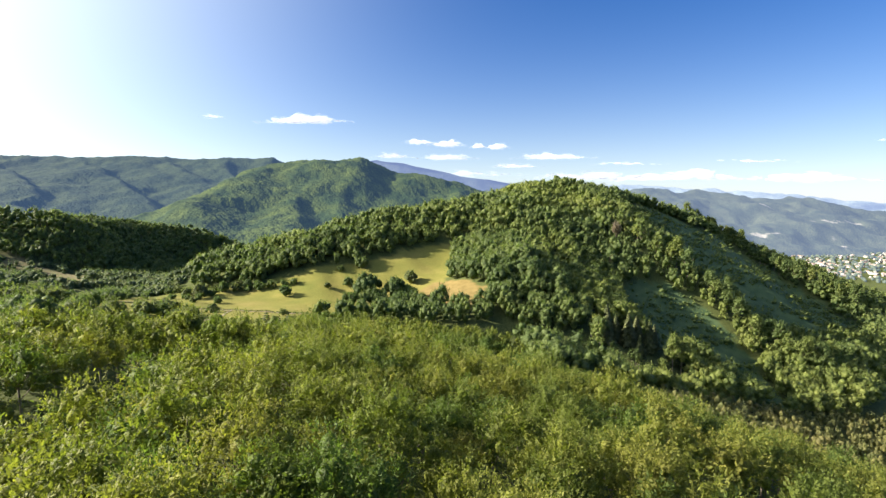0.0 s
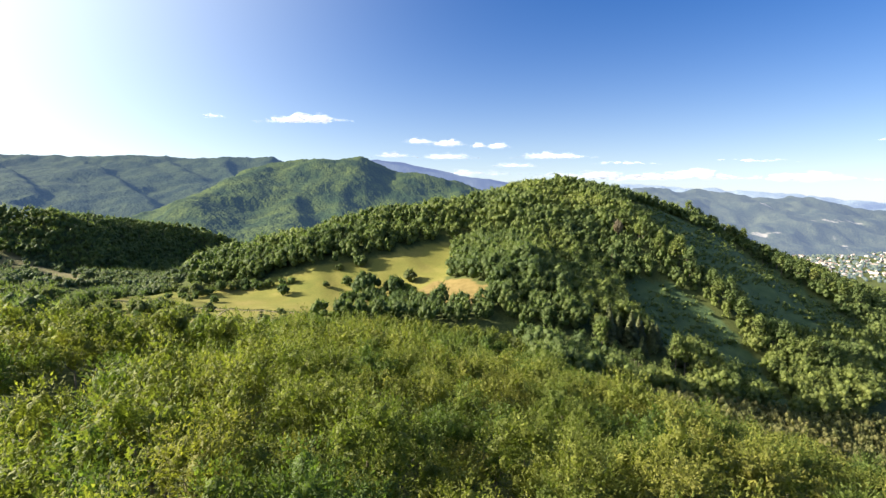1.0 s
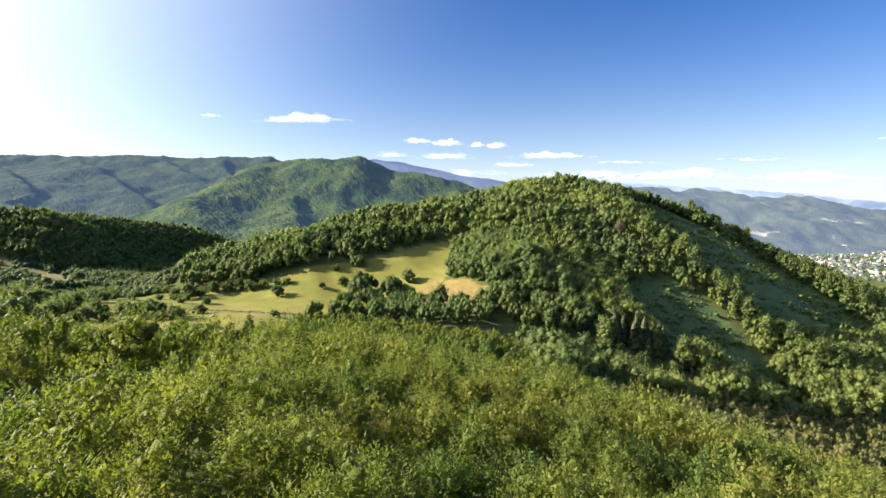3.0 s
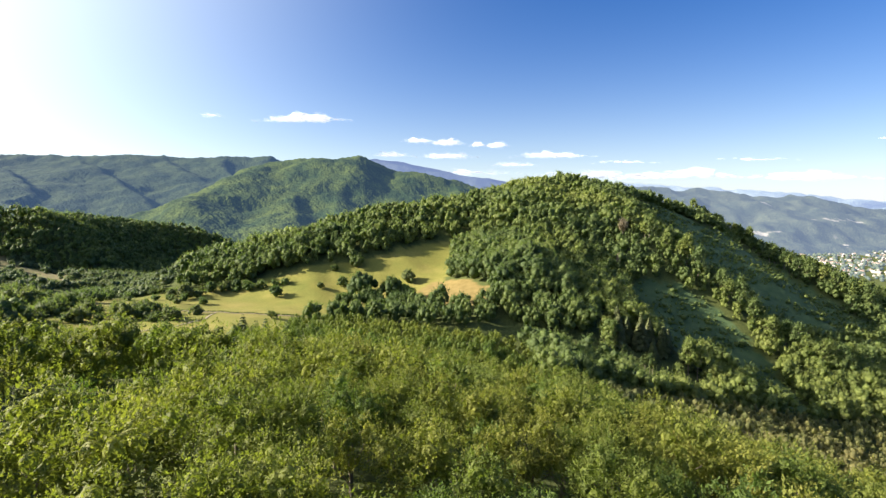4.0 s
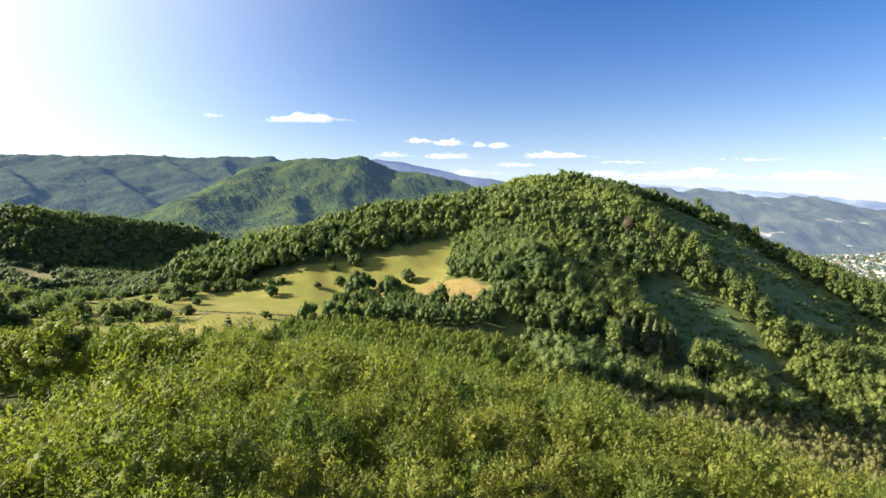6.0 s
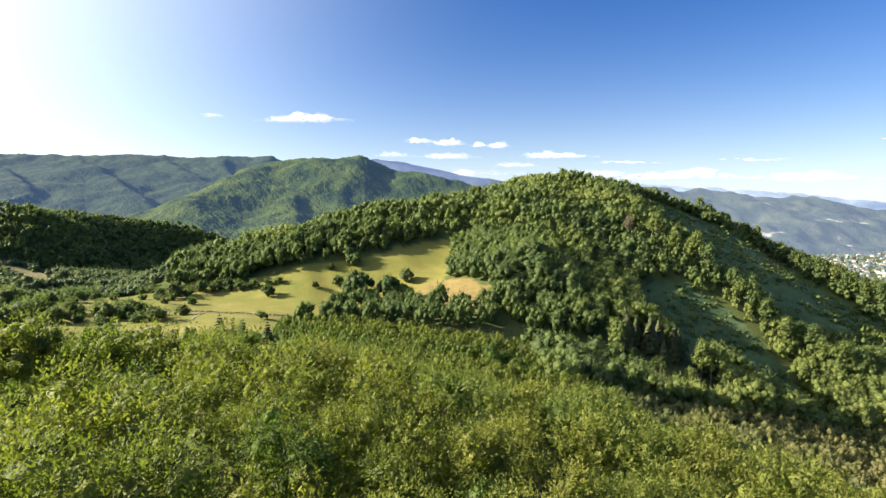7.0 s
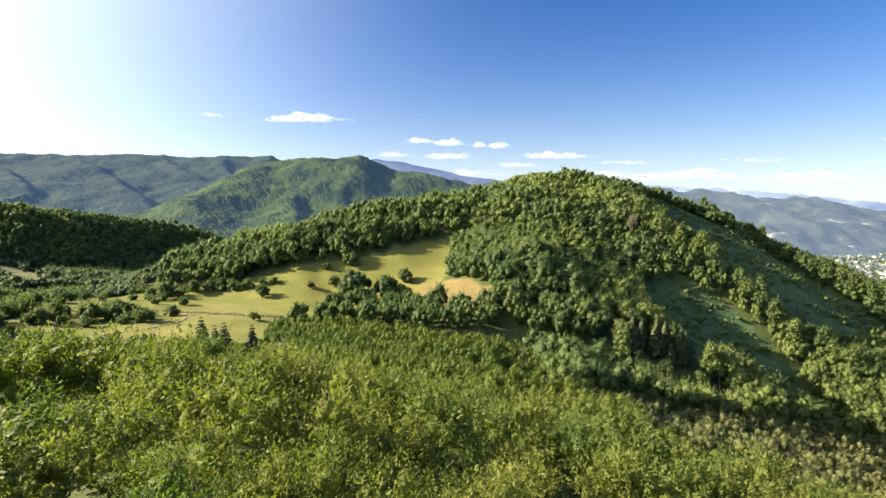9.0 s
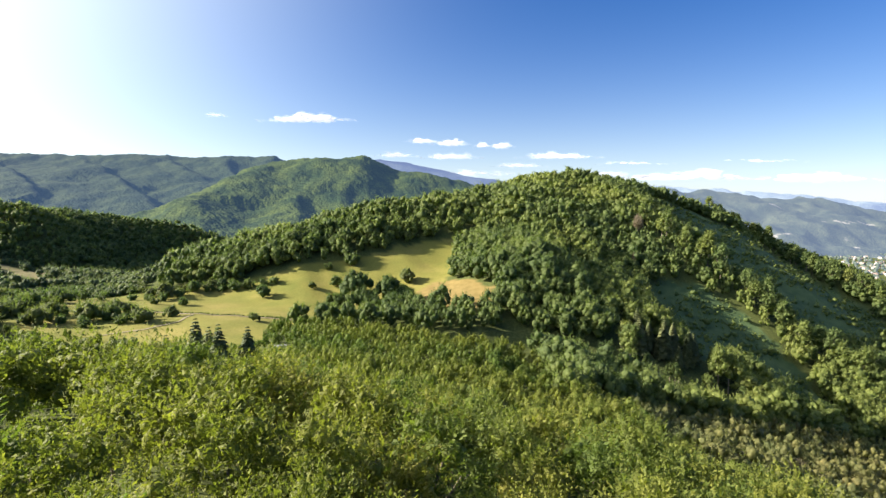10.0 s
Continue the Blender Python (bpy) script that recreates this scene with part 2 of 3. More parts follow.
rough = ramp(gn, gl, noise_at(gn, gl, 0.2, 6, where), (0.3, (0.10, 0.105, 0.05)), (0.7, (0.19, 0.155, 0.08)))


def cover(name):
    k = gn.new("ShaderNodeAttribute")
    k.attribute_name = name
    return k.outputs["Fac"]


colour = mixed(gn, gl, cover("meadow"), soil, grass)
colour = mixed(gn, gl, cover("dry"), colour, dry)
colour = mixed(gn, gl, cover("shaded_heath"), colour, shaded_heath)
colour = mixed(gn, gl, cover("bracken"), colour, shaded_heath)
colour = mixed(gn, gl, cover("pasture"), colour, rough)
gl.new(colour, gs.inputs["Base Color"])
gs.inputs["Roughness"].default_value = 0.95
gs.inputs["Specular IOR Level"].default_value = 0.1
bump(gn, gl, fine, 0.6, 0.4, gs)

track, tn, tl, ts = material("dirt_track")
tl.new(ramp(tn, tl, noise_at(tn, tl, 0.8, 6), (0.3, (0.2, 0.165, 0.1)), (0.7, (0.3, 0.245, 0.16))), ts.inputs["Base Color"])
ts.inputs["Roughness"].default_value = 0.95


def distant(name, dark, light, air, amount, patches=None):
    """Woods kilometres away; the air's blue haze is put in as a glow of the surface."""
    m, n, links, shader = material(name)
    place = n.new("ShaderNodeNewGeometry").outputs["Position"]
    colour = ramp(n, links, noise_at(n, links, 0.009, 8, place), (0.38, dark), (0.62, light))
    speck = ramp(n, links, noise_at(n, links, 0.11, 3, place), (0.3, (0.6, 0.65, 0.65)), (0.7, (1.3, 1.25, 1.15)))
    colour = mixed(n, links, 1.0, colour, speck, "MULTIPLY")
    if patches:
        spot = ramp(n, links, noise_at(n, links, patches[0], 5, place), (patches[1], (0, 0, 0)), (patches[1] + 0.03, (1, 1, 1)))
        colour = mixed(n, links, spot, colour, patches[2])
    cells = n.new("ShaderNodeTexVoronoi")
    cells.inputs["Scale"].default_value = 0.1
    links.new(place, cells.inputs["Vector"])
    bump(n, links, cells.outputs["Distance"], 0.8, -3.5, shader)
    links.new(colour, shader.inputs["Base Color"])
    shader.inputs["Roughness"].default_value = 0.95
    shader.inputs["Specular IOR Level"].default_value = 0.05
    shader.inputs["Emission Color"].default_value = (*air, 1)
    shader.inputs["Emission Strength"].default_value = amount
    return m


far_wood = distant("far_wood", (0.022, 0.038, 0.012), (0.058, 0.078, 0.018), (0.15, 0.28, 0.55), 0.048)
# darker copy of far_wood: the shade of the valleys is put into its colours
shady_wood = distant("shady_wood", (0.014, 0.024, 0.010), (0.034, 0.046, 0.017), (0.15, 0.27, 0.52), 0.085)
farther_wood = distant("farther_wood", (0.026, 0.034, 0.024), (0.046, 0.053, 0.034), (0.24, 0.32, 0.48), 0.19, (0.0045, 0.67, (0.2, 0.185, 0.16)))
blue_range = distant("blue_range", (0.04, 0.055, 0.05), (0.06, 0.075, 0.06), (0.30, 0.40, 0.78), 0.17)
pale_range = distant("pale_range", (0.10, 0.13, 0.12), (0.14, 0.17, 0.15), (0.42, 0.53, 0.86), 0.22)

# ---- the ground: one sheet to the horizon ----
def sheet(name, azimuths, radii, height, mat, label, masks=None, centre=(0.0, -20.0), closed=False, smooth=True):
    az, r = np.meshgrid(np.radians(azimuths), radii)
    x, y = centre[0] + r * np.sin(az), centre[1] + r * np.cos(az)
    verts = np.stack([x, y, height(x, y)], -1).reshape(-1, 3)
    rows, cols = az.shape
    i, j = np.meshgrid(np.arange(rows - 1), np.arange(cols if closed else cols - 1), indexing="ij")
    a, b = (i * cols + j).ravel(), (i * cols + (j + 1) % cols).ravel()
    tris = np.concatenate([np.stack([a, a + cols, b], 1), np.stack([b, a + cols, b + cols], 1)])[:, ::-1]
    me = fast_mesh(name, verts, tris, smooth=smooth)
    for key, points in (masks or {}).items():
        me.attributes.new(key, "FLOAT", "POINT").data.foreach_set("value", edge(points, x, y).astype(np.float32).ravel())
    me.materials.append(mat)
    return tagged(new(name, me), label, "terrain", kind="structure")


azimuths = np.concatenate([np.arange(-48, 48, 0.5), np.arange(48, 312, 6.0)])
radii = np.concatenate([[0.02, 1.5], np.geomspace(3, 150, 120), np.geomspace(151, 520, 160), np.geomspace(530, 5000, 80)])
ground = sheet("ground", azimuths, radii, land, ground_cover, "rolling hill ground with dry yellow meadow and dark forest floor",
               {"meadow": MEADOW, "dry": DRY, "shaded_heath": SHADED_HOLLOW, "bracken": BRACKEN, "pasture": PASTURE}, closed=True)

# ---- distant hills ----
# crest points x y z, fall to the west, rounding, fall to the east
GREEN_RIDGES = [
    ([(-913, 2800, 471), (-571, 2800, 488), (-447, 2800, 501), (-292, 2800, 436), (-75, 2800, 390), (143, 2800, 343), (420, 2800, 275)], 0.5, 40, 0.5),
    ([(-455, 2790, 496), (-582, 2600, 385), (-640, 2350, 275), (-625, 2100, 200), (-560, 1850, 150)], 0.20, 25, 0.85),
    ([(-447, 2800, 496), (-425, 2600, 400), (-440, 2400, 300), (-430, 2200, 215)], 0.45, 15, 0.9),
    ([(-913, 2800, 468), (-985, 2500, 392), (-1060, 2200, 288), (-900, 1900, 198), (-790, 1700, 105)], 0.42, 40, 0.32),
    ([(-183, 2750, 408), (-225, 2500, 296), (-234, 2250, 218), (-225, 2000, 172)], 0.5, 20, 0.32),
    ([(60, 2780, 362), (40, 2500, 290), (20, 2250, 225)], 0.4, 25, 0.6),
]
DARK_RIDGES = [
    ([(-3100, 3300, 556), (-2700, 3300, 560), (-2310, 3300, 544), (-1980, 3300, 550), (-1470, 3300, 540), (-1240, 3300, 546), (-1080, 3300, 556), (-1000, 3300, 520), (-700, 3300, 480)], 0.5, 30, 0.5),
    ([(-2900, 3250, 520), (-2500, 2900, 462), (-2150, 2600, 385), (-1850, 2350, 300)], 0.25, 15, 0.9),
    ([(-2350, 3280, 535), (-1980, 2950, 452), (-1700, 2700, 372), (-1420, 2400, 280), (-1180, 2050, 160)], 0.25, 15, 0.9),
    ([(-1800, 3290, 535), (-1560, 3050, 468), (-1360, 2850, 392), (-1180, 2600, 290)], 0.3, 12, 0.9),
    ([(-1400, 3295, 532), (-1290, 3050, 470), (-1180, 2850, 400)], 0.35, 12, 0.9),
    ([(-2300, 2400, 345), (-1900, 2080, 282), (-1560, 1880, 225), (-1200, 1640, 110)], 0.3, 20, 0.8),
]


def canopy(x, y, size, amount):
    """The bumps of a closed wood."""
    return amount * (np.abs(fbm(x / size, y / size, 2, 31)) + 0.5 * fbm(x / (size * 6), y / (size * 6), 2, 33))


def east_of(points, x, y):
    """Whether places lie on the east side of a crest that runs towards the south."""
    ys, xs = [p[1] for p in points], [p[0] for p in points]
    order = np.argsort(ys)
    return x > np.interp(y, np.array(ys)[order], np.array(xs)[order])


def hills(ridges, base, bumps, rough):
    def height(x, y):
        total = np.full(x.shape, base / 14.0)
        u, v = x + rough * fbm(x / 300, y / 300, 3, 41), y + rough * fbm(x / 300, y / 300, 3, 42)
        for points, fall, rounding, east in ridges:
            z, d = along(points, u, v)
            slope = np.where(east_of(points, u, v), east, fall)
            total = np.logaddexp(total, (z - slope * (np.sqrt(d * d + rounding * rounding) - rounding)) / 14.0)
        return total * 14.0 + 0.3 * rough * fbm(x / 170, y / 170, 3, 43) + canopy(x, y, *bumps)
    return height


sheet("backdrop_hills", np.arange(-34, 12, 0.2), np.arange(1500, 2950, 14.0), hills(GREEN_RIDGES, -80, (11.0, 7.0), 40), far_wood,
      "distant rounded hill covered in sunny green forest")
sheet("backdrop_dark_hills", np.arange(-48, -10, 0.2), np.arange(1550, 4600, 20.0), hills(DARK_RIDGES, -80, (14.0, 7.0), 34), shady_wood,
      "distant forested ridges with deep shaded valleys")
RIGHT_RIDGES = [
    ([(700, 3700, 330), (1540, 3700, 338), (2000, 3700, 330), (2240, 3700, 290), (2520, 3700, 292), (2800, 3700, 236), (3300, 3700, 185), (3900, 3600, 150)], 0.30, 120, 0.30),
    ([(2000, 3700, 330), (1900, 3100, 120), (1850, 2800, 0)], 0.30, 60, 0.7),
    ([(2600, 3700, 290), (2500, 3200, 120), (2350, 2900, 0)], 0.28, 60, 0.7),
    ([(1540, 3700, 335), (1350, 3200, 150), (1250, 2800, 0)], 0.30, 60, 0.7),
    ([(1700, 3350, 185), (2100, 3250, 210), (2500, 3300, 170), (3000, 3250, 120)], 0.40, 30, 0.4),
]
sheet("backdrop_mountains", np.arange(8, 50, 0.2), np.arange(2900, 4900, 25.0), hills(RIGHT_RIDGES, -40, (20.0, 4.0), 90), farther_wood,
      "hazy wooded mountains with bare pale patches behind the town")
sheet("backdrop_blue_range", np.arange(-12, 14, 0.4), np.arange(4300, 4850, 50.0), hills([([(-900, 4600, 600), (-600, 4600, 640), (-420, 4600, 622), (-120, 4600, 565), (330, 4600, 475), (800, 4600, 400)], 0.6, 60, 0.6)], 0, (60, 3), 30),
      blue_range, "far mountain range blue with haze")
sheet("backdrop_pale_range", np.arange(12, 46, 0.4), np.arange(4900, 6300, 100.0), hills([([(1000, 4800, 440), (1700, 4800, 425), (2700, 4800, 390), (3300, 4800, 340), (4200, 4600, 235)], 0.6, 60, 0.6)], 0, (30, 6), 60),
      pale_range, "far mountain range paled by haze on the horizon")

# ---- trees ----
def ico():
    bm = bmesh.new()
    bmesh.ops.create_icosphere(bm, subdivisions=1, radius=1.0)
    v = np.array([q.co[:] for q in bm.verts])
    f = np.array([[q.index for q in g.verts] for g in bm.faces])
    bm.free()
    return v, f


ICO = ico()


def crown_arrays(g, radius, top, bottom, lobes, leaves, leaf, spread=0.8, inner=0.72, broad=False):
    """A crown of many leafy shoots over an uneven dome: inner masses, and loose leaves that stand out all round."""
    half = top - bottom
    turn, rise = g.uniform(0, 2 * math.pi, lobes), np.sqrt(g.uniform(0.02, 1.0, lobes))
    reach = radius * (0.74 + 0.16 * np.sin(turn * 2 + g.uniform(0, 6)) + g.uniform(-0.12, 0.12, lobes))
    out = rise
    centres = np.stack([np.cos(turn) * reach * out, np.sin(turn) * reach * out,
                        bottom + half * (0.30 + 0.55 * np.sqrt(np.clip(1 - out**2, 0, 1))) + g.uniform(-0.09, 0.09, lobes) * half], 1)
    sizes = g.uniform(0.20, 0.36, lobes) * radius * (16 / lobes) ** 0.2
    centres = np.vstack([centres, [[0, 0, bottom + half * 0.42]]])
    sizes = np.append(sizes, radius * 0.5)
    verts, tris, count = [], [], 0
    for c, q in zip(centres, sizes):
        verts.append(ICO[0] * q * (inner, inner, inner * 1.15) * (1 + g.uniform(-0.3, 0.3, (12, 1))) + c)
        tris.append(ICO[1] + count)
        count += 12
    # leafy shoots that stand out and up from the masses, leaves on both sides of each
    shoots, per = leaves * 2 // 5, 5
    pick = g.choice(len(sizes), shoots, p=sizes**2 / (sizes**2).sum())
    way = g.normal(size=(shoots, 3))
    way[:, 2] += 0.6
    way /= np.linalg.norm(way, axis=1, keepdims=True)
    foot = centres[pick] + way * sizes[pick, None] * g.uniform(0.72, 1.12, (shoots, 1)) * (1, 1, 1.15)
    hidden = (foot[:, 2] < bottom + 0.28 * half) | (np.linalg.norm(foot[:, None] - centres[None], axis=2) < 0.70 * sizes[None]).any(1)
    foot, way = foot[~hidden][:leaves // per], way[~hidden][:leaves // per]
    k = len(foot)
    rise = way + (0, 0, 0.55) + g.normal(size=(k, 3)) * 0.35
    rise /= np.linalg.norm(rise, axis=1, keepdims=True)
    flank = np.cross(rise, g.normal(size=(k, 3)))
    flank /= np.linalg.norm(flank, axis=1, keepdims=True)
    length = leaf * g.uniform(0.65, 1.3, (k, 1))
    for n in range(per):
        place = foot + rise * length * (0.42 * n) + flank * length * 0.10 * (-1) ** n
        tip = rise * 0.75 + flank * (0.8 if n < per - 1 else 0.1) * (-1) ** n + g.normal(size=(k, 3)) * spread * 0.3
        tip /= np.linalg.norm(tip, axis=1, keepdims=True)
        face = way + (0, 0, 0.35 if broad else 0.7) + g.normal(size=(k, 3)) * spread * 0.4
        side = np.cross(face, tip)
        side /= np.linalg.norm(side, axis=1, keepdims=True)
        q = length * (1.05 - 0.1 * n)
        if broad:
            fold = np.cross(side, tip) * q * 0.10
            verts.append(np.stack([place, place + tip * q * 0.5 + side * q * 0.25 + fold, place + tip * q * 1.1, place + tip * q * 0.5 - side * q * 0.25 + fold], 1).reshape(-1, 3))
            corner = np.arange(k)[:, None] * 4 + count
            tris += [corner + (0, 1, 2), corner + (0, 2, 3)]
            count += k * 4
        else:
            verts.append(np.stack([place + side * q * 0.27, place - side * q * 0.27, place + tip * q * 1.05], 1).reshape(-1, 3))
            tris.append(np.arange(k * 3).reshape(-1, 3) + count)
            count += k * 3
    return np.vstack(verts), np.vstack(tris)


def trunk_arrays(g, height, thick, limbs=4, sides=6):
    """A tapered trunk with a few rising limbs."""
    runs = [((0, 0, -0.6), (0.1, 0.05, height), thick, thick * 0.35)]
    for _ in range(limbs):
        a, z = g.uniform(0, 2 * math.pi), height * g.uniform(0.4, 0.75)
        reach = height * g.uniform(0.22, 0.34)
        runs.append(((0.05, 0.03, z), (reach * math.cos(a), reach * math.sin(a), z + reach * 1.1), thick * 0.45, thick * 0.15))
    verts, tris = [], []
    for p, q, r0, r1 in runs:
        n = sum(map(len, verts))
        t = np.arange(sides) * 2 * math.pi / sides
        ring = np.stack([np.cos(t), np.sin(t), 0 * t], 1)
        verts += [ring * r0 + p, ring * r1 + q]
        i = np.arange(sides)
        j = (i + 1) % sides
        tris += [np.stack([i, j, i + sides], 1) + n, np.stack([j, j + sides, i + sides], 1) + n]
    return np.vstack(verts), np.vstack(tris)


def make_tree(name, crown, trunk, leaves, label, category="tree", group=""):
    """A tree: an empty at its foot, a trunk and a crown."""
    root = tagged(new(name), label, category, group)
    for piece, arrays, mat in (("trunk", trunk, bark), ("crown", crown, leaves)):
        me = fast_mesh(piece, *arrays)
        me.materials.append(mat)
        new(piece, me).parent = root
    return root


def scatter(x0, x1, y0, y1, step, g):
    x, y = np.meshgrid(np.arange(x0, x1, step), np.arange(y0, y1, step * 0.87))
    x = x + (np.arange(x.shape[0]) % 2)[:, None] * step / 2
    return (x + g.uniform(-0.33, 0.33, x.shape) * step).ravel(), (y + g.uniform(-0.33, 0.33, y.shape) * step).ravel()


def seen_from_flight(x, y, z):
    """Whether a tree's top rises over the land before it, along the flight's middle."""
    free = np.ones(len(x), bool)
    for k in np.linspace(0.08, 0.97, 36):
        free &= 250 + (z - 250) * k + 7.0 > land(x * k, y * k)
    return free


def wooded(x, y):
    bare = edge(MEADOW, x, y) | edge(DRY, x, y) | edge(SHADED_HOLLOW, x, y) | edge(BRACKEN, x, y) | edge(PASTURE, x, y) | edge(GLADE, x, y) | inside(STAND, x, y) | inside(SHADOW_DIP, x, y) | (np.hypot(x + 55, y - 138) < 6) | (np.hypot(x + 60, y - 205) < 9) | (np.hypot(x - 44, y - 78) < 3.4) | (np.hypot(x - 48.5, y - 85) < 3.4)
    _, d = along([(px, py, 0) for px, py in GAP], x, y)
    return ~bare & (d > 7.5)


def joined_wood(name, variants, x, y, z, size, tint, mat, label, g):
    """One mass of trees from a few crowns, turned and scaled."""
    verts, tris, shade, count = [], [], [], 0
    kind = g.integers(0, len(variants), len(x))
    for n, (v, f) in enumerate(variants):
        at = np.nonzero(kind == n)[0]
        if not len(at):
            continue
        turn = g.uniform(0, 2 * math.pi, len(at))
        c, q = np.cos(turn)[:, None], np.sin(turn)[:, None]
        k, h = size[at][:, None], (size[at] ** 0.6 * g.uniform(0.9, 1.1, len(at)))[:, None]
        px = (v[None, :, 0] * c - v[None, :, 1] * q) * k + x[at][:, None]
        py = (v[None, :, 0] * q + v[None, :, 1] * c) * k + y[at][:, None]
        pz = v[None, :, 2] * h + z[at][:, None]
        verts.append(np.stack([px, py, pz], -1).reshape(-1, 3))
        tris.append((f[None] + (np.arange(len(at)) * len(v))[:, None, None]).reshape(-1, 3) + count)
        shade.append(np.repeat(tint[at], len(v)))
        count += len(at) * len(v)
    me = fast_mesh(name, np.vstack(verts), np.vstack(tris), np.concatenate(shade))
    me.materials.append(mat)
    return tagged(new(name, me), label, "forest", kind="stuff")


# the wood under the flight: the nearest trees one by one
g = np.random.default_rng(11)
near_kinds = []
for leaves, leaf in ((2700, 0.31), (700, 0.56)):
    for _ in range(7):
        near_kinds.append(make_tree("broadleaf_tree", crown_arrays(g, 3.7, 9.9, 1.8, 20, leaves, leaf, 0.7, 0.55, True), trunk_arrays(g, 6.5, 0.2), oak_leaves,
                                    "green broadleaf tree in full summer leaf in the dense wood", "tree", "trees of the near wood"))
x, y = scatter(-160, 190, -22, 150, 5.4, g)
keep = wooded(x, y) & (np.abs(x) < 14 + 0.9 * (y + 26)) & (y < 100)
x, y = x[keep], y[keep]


def heights(x, y):
    """How tall the near trees stand: lower towards the meadow and down the slope."""
    return g.uniform(0.72, 1.08, len(x)) * np.where(x < 40, np.interp(y, (95, 160), (1.0, 0.62)), 1.0) * np.interp(x, (-85, -50), (0.72, 1.0)) * np.clip(1 - 0.0022 * np.clip(x - 20, 0, 200), 0.6, 1)


def shades(x, y, seed):
    return np.clip(0.42 + 0.45 * fbm(x / 34, y / 34, 2, seed) + g.normal(0, 0.15, len(x)), 0, 1)


size, z = heights(x, y), land(x, y)
close = np.argsort(np.hypot(x, np.maximum(y - 20, 25)))
near, rest = close[:300], close[300:]
placed = set()
for k, i in enumerate(near):
    m = Matrix.LocRotScale((x[i], y[i], z[i] - 0.1), Euler((g.uniform(-0.06, 0.06), g.uniform(-0.06, 0.06), g.uniform(0, 6.28))), None)
    kind = k % 7 + (7 if k >= 90 else 0)
    if kind not in placed:
        tree = near_kinds[kind]
        tree.matrix_basis = m
        placed.add(kind)
    else:
        tree = copy_thing(near_kinds[kind], m)
    tree.scale = (size[i], size[i], size[i] * g.uniform(0.92, 1.1))
mid_kinds = [crown_arrays(g, 4.2, 9.6, 1.0, 12, 220, 0.62, 0.8, 0.7, True) for _ in range(4)]
joined_wood("near_wood", mid_kinds, x[rest], y[rest], z[rest], size[rest], shades(x, y, 51)[rest], oak_leaves_joined,
            "dense green broadleaf wood on the near slope", g)
x, y = scatter(-200, 330, 98, 275, 6.6, g)
keep = wooded(x, y) & (np.abs(x) < 14 + 0.9 * (y + 26)) & (y >= 100) & ((y < 170 + 0.42 * np.abs(x)) | ((x < 40) & (y < 262)))
x, y = x[keep], y[keep]
slope_kinds = [crown_arrays(g, 5.2, 9.4, -1.0, 7, 160, 0.92, 0.8, 0.88) for _ in range(6)]
for name, part_of, mat, label in (("slope_wood", x >= 62, slope_leaves, "broadleaf wood running down the slope"),
                                  ("lower_wood", x < 62, oak_leaves_joined, "green broadleaf wood above the meadow")):
    px, py = x[part_of], y[part_of]
    joined_wood(name, slope_kinds, px, py, land(px, py), heights(px, py), np.clip(shades(px, py, 51), 0, 0.9) * (1.0 if mat == slope_leaves else 0.6), mat, label, g)

